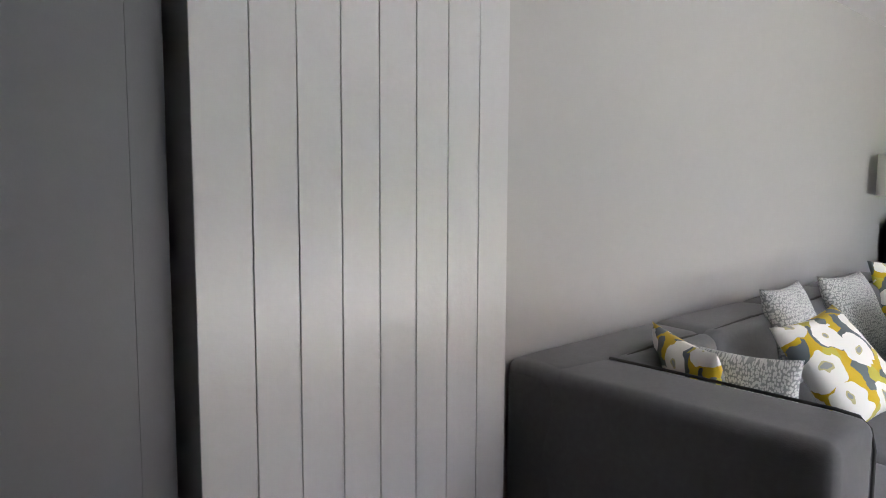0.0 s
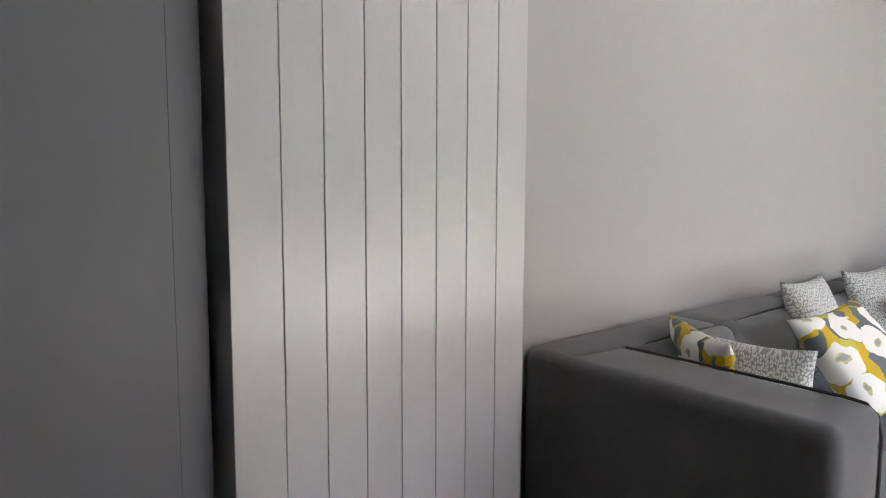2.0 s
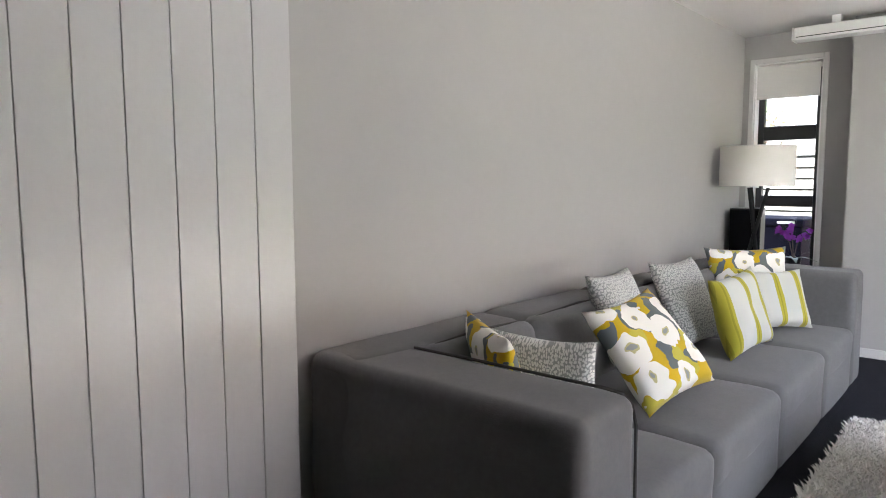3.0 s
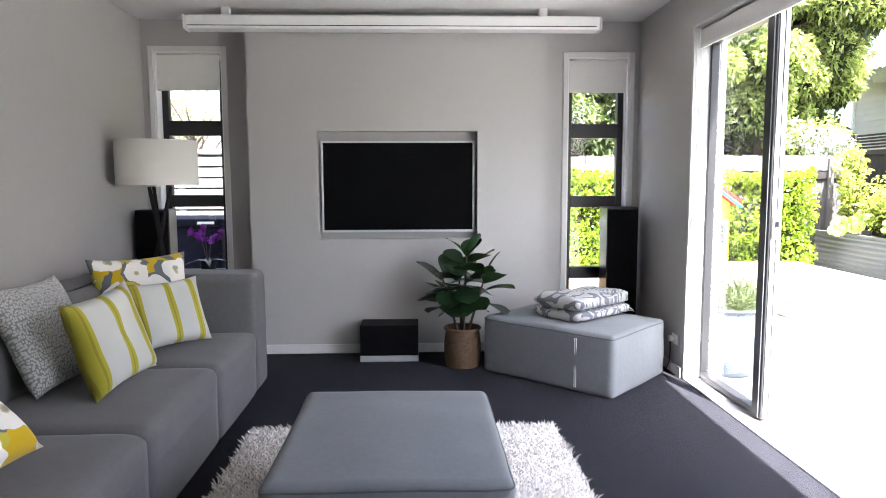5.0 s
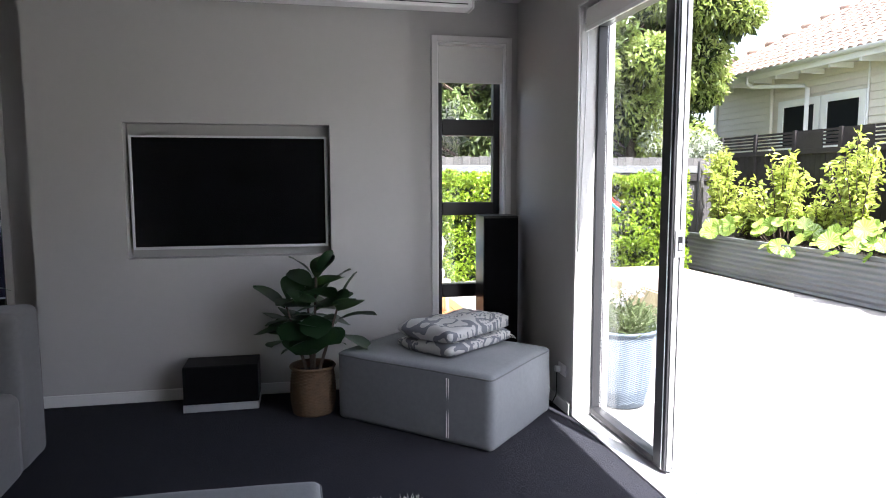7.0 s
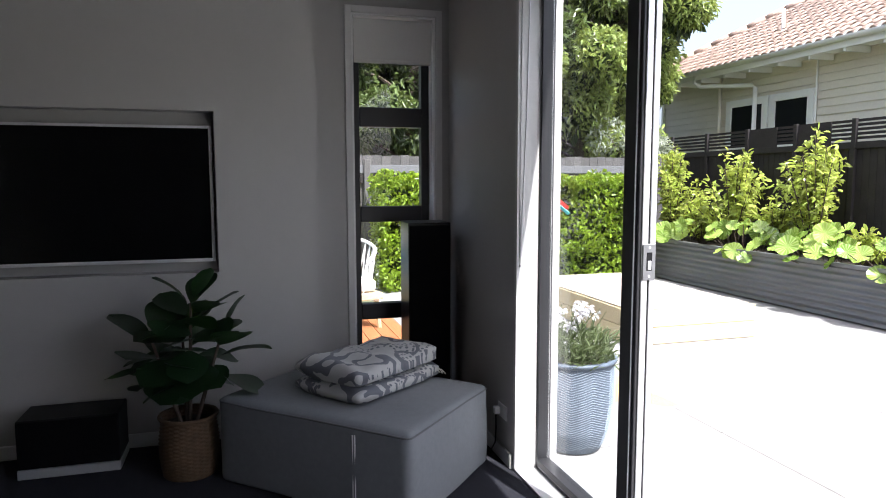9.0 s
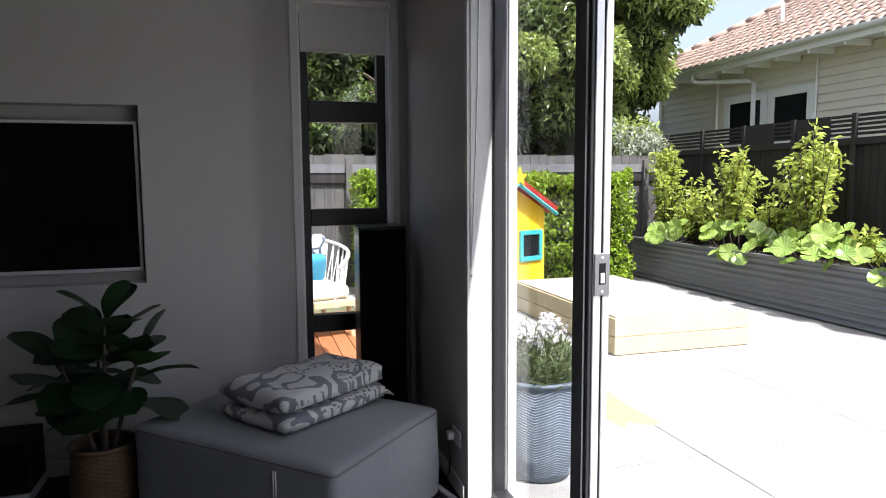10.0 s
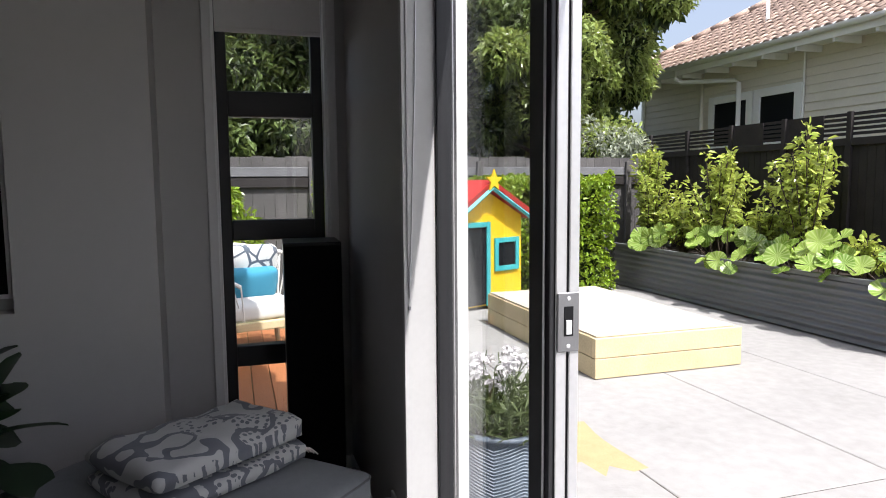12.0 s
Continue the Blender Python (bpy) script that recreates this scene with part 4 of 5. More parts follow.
M_LATTICE.node_tree.links.new(mix_color(M_LATTICE, math_node(M_LATTICE, "LESS_THAN", latn.outputs["Distance"], 0.07), (0.62, 0.62, 0.60), (0.09, 0.11, 0.14)), M_LATTICE.node_tree.nodes["Principled BSDF"].inputs["Base Color"])
M_BLUE = weave_material("blue outdoor cushion", (0.05, 0.24, 0.36), weave=900)

ground = structure("ground", boxes([(-120, 250, -200, ROOM_Y - 0.03, GZ - 0.3, GZ - 0.006), (7.06, 250, ROOM_Y - 0.03, 200, GZ - 0.3, GZ - 0.006), (-120, XW - 0.22, ROOM_Y - 0.03, 200, GZ - 0.3, GZ - 0.006), (XW - 0.22, 7.06, 2.01, 200, GZ - 0.3, GZ - 0.006)]), M_LAWN, "earth and grass ground reaching far beyond the patio")
tagged(ground, category="ground")
# patio slabs with open joints
patio = structure("pavement", box(-6.0, 12.4, -8.2, ROOM_Y - 0.03, GZ - 0.05, GZ - 0.004), M_SOIL, "pale concrete patio paving in large slabs")
for i, (xa, xb) in enumerate(((-6.0, -2.2), (-2.2, 1.9), (1.9, 6.0), (6.0, 10.1), (10.1, 12.4))):
    for ya, yb in ((-8.2, -6.09), (-6.09, -5.03), (-5.03, -3.82), (-3.82, ROOM_Y - 0.03)):
        part("slab", box(xa + 0.004, xb - 0.004, ya + 0.004, yb - 0.004, GZ - 0.04, GZ, 0.004, 1), M_CONC, patio)

# deck beyond the narrow window
deck = structure("pavement_deck", box(7.07, 10.6, -2.62, 3.0, GZ - 0.05, GZ - 0.02), M_DARK, "brown oiled timber decking outside the window")
tagged(deck, category="deck")
y = -2.64
while y < 2.9:
    part("plank", box(7.07, 10.6, y, y + 0.134, GZ - 0.02, GZ + 0.012, 0.003, 1), M_DECK, deck)
    y += 0.14

# outdoor armchair
chair = thing("garden_armchair", pose(9.55, -1.98, GZ + 0.012, 0, 0, 108) @ Matrix.Scale(1.10, 4), "white rope armchair with oak legs and blue cushion on the deck", "armchair")
for sx in (-0.32, 0.32):
    for sy in (-0.30, 0.30):
        part("leg", tube([(sx, sy, 0.0), (sx * 0.92, sy * 0.92, 0.30)], [0.020, 0.028], 8), M_PINE, chair, "oak leg")
part("seat_frame", boxes([(-0.34, 0.34, -0.34, -0.28, 0.27, 0.33), (-0.34, 0.34, 0.28, 0.34, 0.27, 0.33), (-0.34, -0.28, -0.28, 0.28, 0.27, 0.33), (0.28, 0.34, -0.28, 0.28, 0.27, 0.33)], 0.006), M_PINE, chair, "oak frame")
part("seat_cushion", moved(soft_box(0.60, 0.60, 0.12, 0.045, 0.02, 10), pose(0, 0.0, 0.33)), M_CUSHW, chair, "white seat cushion", True)
back_pts = []
for k in range(29):
    g = radians(-62 + 304 * k / 28)
    back_pts.append((0.38 * math.cos(g), -0.38 * math.sin(g) * 0.95))
top_rail = []
for k, (bx, by) in enumerate(back_pts):
    s = abs(k - 14) / 14
    top_rail.append((bx * 1.06, -by * 1.0, 0.60 + 0.26 * (1 - s) ** 0.7))
top_rail = [(x, -yy, z) for x, yy, z in top_rail]
rail = part("rail", tube(top_rail, 0.016, 8), M_ROPE, chair)
ropes = [tube([(bx * 0.90, by * 0.90, 0.31), (tx, ty, tz)], 0.0065, 5) for (bx, by), (tx, ty, tz) in zip(back_pts, top_rail)]
for (bx, by), (tx, ty, tz) in zip(back_pts[:-1], top_rail[1:]):
    ropes.append(tube([(bx * 0.90, by * 0.90, 0.31), (tx, ty, tz)], 0.0065, 5))
part("rope_weave", joined(ropes), M_ROPE, chair, "white rope weave")
part("back_cushion", moved(soft_box(0.52, 0.13, 0.44, 0.05, 0.0, 10, 0.02), pose(0, -0.22, 0.44, -14)), M_LATTICE, chair, "patterned back cushion", True)
part("small_cushion", moved(soft_box(0.44, 0.11, 0.26, 0.045, 0.0, 10, 0.02), pose(0, -0.10, 0.45, -20)), M_BLUE, chair, "blue cushion", True)


# ---- foliage helpers ----
def leaf_cloud(points, normals, size, seed, width=0.45, tris=2):
    """Many small folded blades at points, roughly facing along normals."""
    rg = np.random.default_rng(seed)
    P = np.asarray(points, float)
    n = len(P)
    d = rg.normal(size=(n, 3))
    d = d * 0.9 + np.asarray(normals) * 0.7 + np.array([0, 0, -0.25])
    d /= np.linalg.norm(d, axis=1)[:, None]
    up = rg.normal(size=(n, 3)) * 0.7 + np.array([0, 0, 1.0])
    side = np.cross(d, up)
    side /= np.linalg.norm(side, axis=1)[:, None] + 1e-9
    nor = np.cross(side, d)
    L = size * rg.uniform(0.65, 1.3, n)[:, None]
    w = L * width * 0.5
    rise = nor * w * 0.4
    droop = np.array([0, 0, -1.0]) * L * 0.12
    verts = np.stack([P, P + d * L * 0.28 + side * w * 0.85 + rise, P + d * L * 0.66 + side * w * 0.8 + rise, P + d * L + droop, P + d * L * 0.66 - side * w * 0.8 + rise, P + d * L * 0.28 - side * w * 0.85 + rise], 1).reshape(-1, 3)
    idx = np.arange(n) * 6
    faces = np.concatenate([np.stack([idx, idx + 1, idx + 2, idx + 3], 1), np.stack([idx, idx + 3, idx + 4, idx + 5], 1)])
    return verts.tolist(), faces.tolist()


def clumps(centres, radii, per, seed, flat=0.8):
    """Points on and within uneven clumps, with outward directions."""
    rg = np.random.default_rng(seed)
    pts, nor = [], []
    for c, r in zip(centres, radii):
        d = rg.normal(size=(per, 3))
        d /= np.linalg.norm(d, axis=1)[:, None]
        rad = r * rg.uniform(0.45, 1.0, per) ** 0.5
        q = d * rad[:, None] * np.array([1, 1, flat])
        pts.append(q + np.asarray(c))
        nor.append(d)
    return np.concatenate(pts), np.concatenate(nor)


def hedge_points(x0, x1, y0, y1, z0, z1, n, seed):
    rg = np.random.default_rng(seed)
    p = rg.uniform(0, 1, (n, 3))
    face = rg.integers(0, 4, n)
    depth = rg.uniform(0, 0.28, n) ** 1.3
    p[face <= 1, 0] = depth[face <= 1]
    p[face == 2, 2] = 1 - depth[face == 2] * 0.6
    p[face == 3, 1] = np.where(rg.random((face == 3).sum()) < 0.5, depth[face == 3] * 0.3, 1 - depth[face == 3] * 0.3)
    q = p * np.array([x1 - x0, y1 - y0, z1 - z0]) + np.array([x0, y0, z0])
    wob = np.array([noise.noise(Vector(v * 2.2)) for v in q])
    q[:, 0] += 0.13 * wob
    q[:, 2] += 0.12 * wob * p[:, 2]
    nor = np.tile(np.array([-0.6, 0.0, 0.5]), (n, 1))
    return q, nor


def tree(name, base, height, centres, radii, per, size, mat, seed, label, width=0.42, flat=0.8):
    t = thing(name, pose(*base), label, "tree")
    lean = Vector((0.1, 0.05, height * 0.8))
    part("trunk", tube([(0, 0, -0.1), (0.03, 0.02, height * 0.25), (0.02, 0.06, height * 0.5), tuple(lean)], [0.16, 0.12, 0.09, 0.04], 10), M_BARK, t, smooth=True)
    for c, r in zip(centres, radii):
        c = Vector(c)
        start = Vector((0.02, 0.04, max(height * 0.2, min(c.z - 0.5, height * 0.7))))
        part("limb", tube([start, start.lerp(c, 0.5) + Vector((0, 0, 0.12)), c], [0.05, 0.03, 0.012], 6), M_BARK, t)
    p, nn = clumps(centres, radii, per, seed, flat)
    part("crown", leaf_cloud(p, nn, size, seed + 1, width), mat, t, "glossy green leaves")
    # darker core leaves put the shade deep in the crown into colour
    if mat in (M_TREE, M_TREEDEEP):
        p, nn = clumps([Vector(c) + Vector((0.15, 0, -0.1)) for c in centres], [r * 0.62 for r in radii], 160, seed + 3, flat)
        part("inner_crown", leaf_cloud(p, nn, 0.24, seed + 4, 0.6), M_BACKTREE_AND_SHADE, t, "dark inner leaves that paint in the shade")
    return t


rg0 = np.random.default_rng(5)

# hedge and the bush beside it
hedge = thing("hedge", pose(11.9, -4.8, GZ), "clipped bright green hedge along the paling fence", "hedge")
hp, hn = hedge_points(-0.45, 0.45, -1.95, 1.95, 0.0, 1.56, 22000, 21)
gap = np.array([noise.noise(Vector(tuple(q)) * 7.0) + 0.5 * noise.noise(Vector(tuple(q)) * 15.0) for q in hp])
hp, hn = hp[gap > -0.20], hn[gap > -0.20]
hl = part("foliage", leaf_cloud(hp, hn, 0.066, 22, 0.6), M_HEDGE, hedge)
hl["kind"] = "stuff"
# very dark leaves inside the hedge paint in the shade of its gaps
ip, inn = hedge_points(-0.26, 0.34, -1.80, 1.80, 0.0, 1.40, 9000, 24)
part("inner_shade_foliage", leaf_cloud(ip, inn, 0.085, 25, 0.7), M_BACKTREE_AND_SHADE, hedge, "dark inner leaves that paint in the shade")["kind"] = "stuff"
for yy in np.linspace(-1.8, 1.8, 14):
    part("branch", tube([(rg0.uniform(-0.15, 0.3), yy, 0), (rg0.uniform(-0.1, 0.3), yy + rg0.uniform(-0.2, 0.2), 1.1)], [0.03, 0.012], 6), M_BARK, hedge)
bush = thing("bush", pose(11.75, -1.55, GZ), "bright green garden bush by the paling fence", "bush")
bp, bn = clumps([(0, 0.1, 0.5), (0.1, -0.25, 0.9), (0, 0.2, 1.15), (-0.1, -0.1, 1.3)], [0.5, 0.42, 0.45, 0.3], 800, 31)
part("foliage", leaf_cloud(bp, bn, 0.085, 32, 0.5), M_HEDGE, bush)
for sy in (-0.3, 0.0, 0.3):
    part("branch", tube([(0, 0, 0), (0.1, sy, 1.1)], [0.03, 0.01], 6), M_BARK, bush)

# paling fence along the far side
fence = thing("paling_fence", pose(12.6, 0, GZ), "weathered grey timber paling fence with a grey capping rail", "fence")
yy = -8.2
while yy < 1.1:
    part("paling", box(0.0, 0.02, yy, yy + 0.138, 0.02, 1.86 + random.uniform(-0.012, 0.012)), M_PALING, fence)
    yy += 0.142
part("cap_rail", box(-0.045, -0.002, -8.2, 1.1, 1.60, 1.72, 0.004, 1), M_CAP, fence, "pale capping rail")
part("rail", box(-0.045, -0.002, -8.2, 1.1, 1.46, 1.58, 0.004, 1), M_DARK, fence)
for yp in (-7.6, -5.2, -2.86, -0.5):
    part("post", box(-0.10, -0.046, yp - 0.045, yp + 0.045, 0.0, 1.80, 0.004, 1), M_PALING, fence)

# sandpit of stacked pine sleepers
sand = thing("sandpit", pose(7.96, -5.76, GZ), "pine sandpit of stacked sleepers with a flat lid on the patio", "sandpit")
SL, SW = 2.25, 1.34
for r in range(2):
    z0, z1 = 0.005 + 0.158 * r, 0.158 + 0.158 * r
    part("sleeper", box(0, 0.05, 0, SW, z0, z1, 0.004, 1), M_PINE, sand)
    part("sleeper", box(SL - 0.05, SL, 0, SW, z0, z1, 0.004, 1), M_PINE, sand)
    part("sleeper", box(0.052, SL - 0.052, 0, 0.05, z0, z1, 0.004, 1), M_PINE, sand)
    part("sleeper", box(0.052, SL - 0.052, SW - 0.05, SW, z0, z1, 0.004, 1), M_PINE, sand)
part("lid", box(0.03, SL - 0.02, 0.06, SW - 0.02, 0.319, 0.333, 0.003, 1), M_PLY, sand, "flat plywood lid")

# playhouse
ph = thing("playhouse", pose(10.95, -4.675, GZ) @ pose(0, 0, 0, 0, 0, 24) @ pose(0, -0.625, 0), "small yellow wooden playhouse with red roof and turquoise trim", "playhouse")
PW, PD, PH, PA = 1.15, 0.95, 1.10, 1.42
gv = [(0, 0, 0.04), (0, PW, 0.04), (0, PW, PH), (0, PW / 2 + 0.05, PA), (0, 0, PH)]
gb = bmesh.new()
vs0 = [gb.verts.new(v) for v in gv]
vs1 = [gb.verts.new((v[0] + 0.03, v[1], v[2])) for v in gv]
gb.faces.new(vs0)
gb.faces.new(vs1[::-1])
for i in range(5):
    j = (i + 1) % 5
    gb.faces.new((vs0[j], vs0[i], vs1[i], vs1[j]))
part("front_wall", gb, M_YELLOW, ph, "yellow front")
part("side_wall", box(0.031, PD, 0.0, 0.03, 0.04, PH - 0.02), M_YELLOW, ph, "yellow side")
part("side_wall", box(0.031, PD, PW - 0.03, PW, 0.04, PH - 0.02), M_YELLOW, ph, "yellow side")
part("back_wall", box(PD, PD + 0.03, 0, PW, 0.04, PH), M_YELLOW, ph)
for ya, yb in ((-0.10, PW / 2 + 0.05), (PW + 0.10, PW / 2 + 0.05)):
    za, zb = PH - 0.04, PA + 0.035
    rb = bmesh.new()
    q = [rb.verts.new(v) for v in ((-0.12, ya, za), (-0.12, yb, zb), (PD + 0.1, yb, zb), (PD + 0.1, ya, za), (-0.14, ya, za + 0.075), (-0.14, yb, zb + 0.075), (PD + 0.1, yb, zb + 0.075), (PD + 0.1, ya, za + 0.075))]
    for f in ((0, 1, 2, 3), (7, 6, 5, 4), (0, 4, 5, 1), (1, 5, 6, 2), (2, 6, 7, 3), (3, 7, 4, 0)):
        rb.faces.new([q[i] for i in f])
    part("roof", rb, M_RED, ph, "red roof")
    part("barge_board", tube([(-0.13, ya, za - 0.02), (-0.13, yb, zb - 0.02)], 0.026, 4), M_TEAL, ph, "turquoise barge board")
wy0, wy1, wz0, wz1 = 0.12, 0.42, 0.50, 0.78
# dark panels on the solid front stand in for the shaded interior
win = part("window", box(-0.012, -0.002, wy0, wy1, wz0, wz1), M_DGLASS, ph, "dark panel for the shade inside the opening")
part("window_trim", boxes([(-0.03, -0.004, wy0 - 0.06, wy0, wz0 - 0.06, wz1 + 0.06), (-0.03, -0.004, wy1, wy1 + 0.06, wz0 - 0.06, wz1 + 0.06), (-0.03, -0.004, wy0, wy1, wz1, wz1 + 0.06), (-0.03, -0.004, wy0, wy1, wz0 - 0.06, wz0)], 0.004), M_TEAL, win, "turquoise window trim")
dr = part("doorway", box(-0.012, -0.002, 0.62, 1.0, 0.06, 0.98), M_DGLASS, ph, "dark panel for the shade inside the doorway")
part("door_trim", boxes([(-0.03, -0.004, 0.56, 0.62, 0.04, 1.04), (-0.03, -0.004, 1.0, 1.06, 0.04, 1.04), (-0.03, -0.004, 0.62, 1.0, 0.98, 1.04)], 0.004), M_TEAL, dr, "turquoise door trim")
sb = bmesh.new()
star_v = [(0.13 if k % 2 == 0 else 0.055, radians(90 + 36 * k)) for k in range(10)]
f0 = [sb.verts.new((-0.16, PW / 2 + 0.05 + r * math.cos(g), PA + 0.10 + r * math.sin(g))) for r, g in star_v]
f1 = [sb.verts.new((-0.135, v.co.y, v.co.z)) for v in f0]
sb.faces.new(f0)
sb.faces.new(f1[::-1])
for i in range(10):
    j = (i + 1) % 10
    sb.faces.new((f0[j], f0[i], f1[i], f1[j]))
part("star", sb, M_YELLOW, ph, "yellow star")

# corrugated planter
PLY, PLX0, PLX1, PLZ = -7.18, 3.0, 12.2, 0.60
planter = thing("raised_planter", pose(0, PLY, GZ), "long raised garden bed of grey corrugated steel", "planter")
cv, cf = [], []
nz, amp = 64, 0.012
for i in range(nz + 1):
    z = 0.02 + (PLZ - 0.05) * i / nz
    off = amp * math.sin(2 * math.pi * z / 0.076)
    cv += [(PLX0, off, z), (PLX1, off, z)]
for i in range(nz):
    k = 2 * i
    cf.append((k, k + 1, k + 3, k + 2))
part("corrugated_side", (cv, cf), M_ZINC, planter, smooth=True)
part("liner", box(PLX0, PLX1, -0.94, -0.03, 0.02, PLZ - 0.08), M_SOIL, planter)
part("rim", boxes([(PLX0, PLX1, -0.03, 0.03, PLZ - 0.03, PLZ + 0.012), (PLX1 - 0.05, PLX1, -0.95, -0.03, 0.0, PLZ)], 0.004), M_ZINC, planter, "grey steel rim")

# shrubs in the bed: upright stems with whorls of leaves
def shrub(x, y, height, spread, stems, per, seed, label):
    s = thing("shrub", pose(x, y, GZ + PLZ - 0.1), label, "shrub", "shrubs in the planter")
    rg = np.random.default_rng(seed)
    pts, nor = [], []
    for k in range(stems):
        g = rg.uniform(0, 2 * math.pi)
        out = spread * rg.uniform(0.1, 1.0)
        h = height * (1.0 - 0.45 * (out / spread) ** 1.2) * rg.uniform(0.8, 1.05)
        tip = Vector((out * math.cos(g), out * math.sin(g) * 0.7, h))
        mid = Vector((tip.x * 0.45, tip.y * 0.45, h * 0.5))
        part("stem", tube([(0.03 * math.cos(g), 0.03 * math.sin(g), 0), mid, tip], [0.010, 0.007, 0.003], 5), M_STEM, s)
        for i in range(per):
            u = rg.uniform(0.22, 1.0) ** 0.8
            p = (mid * (u * 2) if u < 0.5 else mid.lerp(tip, u * 2 - 1))
            a = rg.uniform(0, 2 * math.pi)
            d = Vector((math.cos(a), math.sin(a), rg.uniform(0.1, 0.9)))
            p = p + d * rg.uniform(0.0, 0.06)
            pts.append(tuple(p))
            nor.append(tuple(d * 1.6))
    part("foliage", leaf_cloud(pts, nor, 0.098, seed + 1, 0.44), M_SHRUB, s, "yellow-green leaves")
    return s


SH = "yellow-green leafy shrub growing in the raised planter"
shrub(9.20, -7.66, 1.66, 0.62, 30, 46, 41, SH)
shrub(10.62, -7.66, 1.46, 0.74, 30, 44, 42, SH)
shrub(12.0, -7.60, 1.55, 0.60, 30, 46, 43, SH)
shrub(9.95, -7.75, 0.80, 0.55, 20, 40, 45, SH)
shrub(11.35, -7.75, 0.85, 0.55, 20, 40, 46, SH)
shrub(8.60, -7.80, 0.45, 0.40, 10, 24, 44, SH)

# round-leaved plants spilling over the rim
def round_leaf(r, wave):
    """A kidney-round leaf, dished, with a frilled rim and a narrow notch at the stalk."""
    verts, faces = [(0, 0, 0.0)], []
    n, rings = 30, (0.3, 0.62, 0.88, 1.0)
    for rad in rings:
        for k in range(n):
            g = 2 * math.pi * k / (n - 1) * 0.975 + 0.08
            dip = 0.30 * rad * rad - 0.10 * rad ** 6 + 0.07 * rad * rad * math.sin(5 * g + wave) + 0.025 * rad * (1 if k % 2 else -1)
            rr_ = r * rad * (1 + 0.04 * math.sin(3 * g + wave) + (0.02 * math.sin(11 * g) if rad == 1.0 else 0))
            verts.append((rr_ * math.cos(g), rr_ * math.sin(g), r * dip))
    for k in range(n - 1):
        faces.append((0, 1 + k, 2 + k))
        for q in range(len(rings) - 1):
            s = 1 + q * n + k
            faces.append((s, s + n, s + n + 1, s + 1))
    return verts, faces


def veined_leaf():
    """Round leaf surface: paler veins fanning out from the stalk."""
    m = leaf_material("round glossy leaf", (0.13, 0.25, 0.03), (0.32, 0.46, 0.06), 0.25, 0.0, 0.25)
    n, l = m.node_tree.nodes, m.node_tree.links
    sep = n.new("ShaderNodeSeparateXYZ")
    l.new(n["Texture Coordinate"].outputs["Object"], sep.inputs[0])
    ang = math_node(m, "ARCTAN2", sep.outputs[1], sep.outputs[0])
    vein = math_node(m, "POWER", math_node(m, "ABSOLUTE", math_node(m, "SINE", math_node(m, "MULTIPLY", ang, 8.0), 0.0), 0.0), 5.0)
    info = n.new("ShaderNodeObjectInfo")
    leaf_c = mix_color(m, info.outputs["Random"], (0.10, 0.20, 0.022), (0.27, 0.38, 0.07))
    l.new(mix_color(m, math_node(m, "MULTIPLY", vein, 0.8), leaf_c, (0.40, 0.47, 0.17)), n["Principled BSDF"].inputs["Base Color"])
    return m


M_ROUND = veined_leaf()
rl = random.Random(8)
for cx, spread, count, label in ((10.05, 0.62, 26, "round-leaved glossy green plant spilling over the planter rim"), (8.80, 0.50, 21, "round-leaved glossy green plant spilling over the planter rim"), (11.35, 0.40, 14, "round-leaved glossy green plant spilling over the planter rim"), (7.75, 0.55, 15, "round-leaved glossy green plant spilling over the planter rim")):
    lp = thing("round_leaf_plant", pose(cx, PLY - 0.14, GZ + PLZ - 0.1), label, "plant", "round-leaved plants")
    for k in range(count):
        px, py = rl.uniform(-spread, spread), rl.uniform(-0.28, 0.13)
        pz = 0.20 + 0.30 * rl.random() * (1 - (px / spread) ** 2) if py < 0.05 else rl.uniform(-0.02, 0.26)
        lm = (Matrix.Translation((px, py + 0.10, pz)) @ pose(0, 0, 0, rl.uniform(-85, -15), rl.uniform(-40, 40), rl.uniform(0, 40)) @ pose(0, 0, 0, 0, 0, rl.uniform(0, 360)))
        leaf = part("leaf", round_leaf(rl.uniform(0.08, 0.13), rl.uniform(0, 6)), M_ROUND, lp, smooth=True)
        leaf.matrix_local = lm
        part("stalk", tube([(px * 0.5, py * 0.4, 0), (px, py + 0.095, pz - 0.005)], 0.005, 5), M_STEM, lp)

# dark screen fence behind the bed
screen = thing("screen_fence", pose(0, -8.2, GZ), "tall dark stained fence with slatted top behind the planter", "fence")
FX0, FX1, FT, FS = 2.0, 13.4, 2.22, 1.92
xx = FX0
while xx < FX1:
    part("board", box(xx, xx + 0.094, -0.02, 0.0, 0.02, FS), M_DARK, screen)
    xx += 0.10
part("rail", box(FX0, FX1, 0.001, 0.04, FS - 0.06, FS + 0.02, 0.003, 1), M_DARK, screen)
for k in range(5):
    part("slat", box(FX0, FX1, -0.012, 0.008, FS + 0.05 + 0.052 * k, FS + 0.082 + 0.052 * k), M_DARK, screen)
xx = FX0
while xx <= FX1 + 0.1:
    part("post", box(xx - 0.03, xx + 0.03, 0.009, 0.05, 0.0, FT, 0.003, 1), M_DARK, screen)
    xx += 0.9
for xa, xb in ((9.55, 10.15), (10.45, 11.0)):
    part("panel", box(xa, xb, 0.009, 0.022, FS, FT - 0.01), M_DARK, screen)

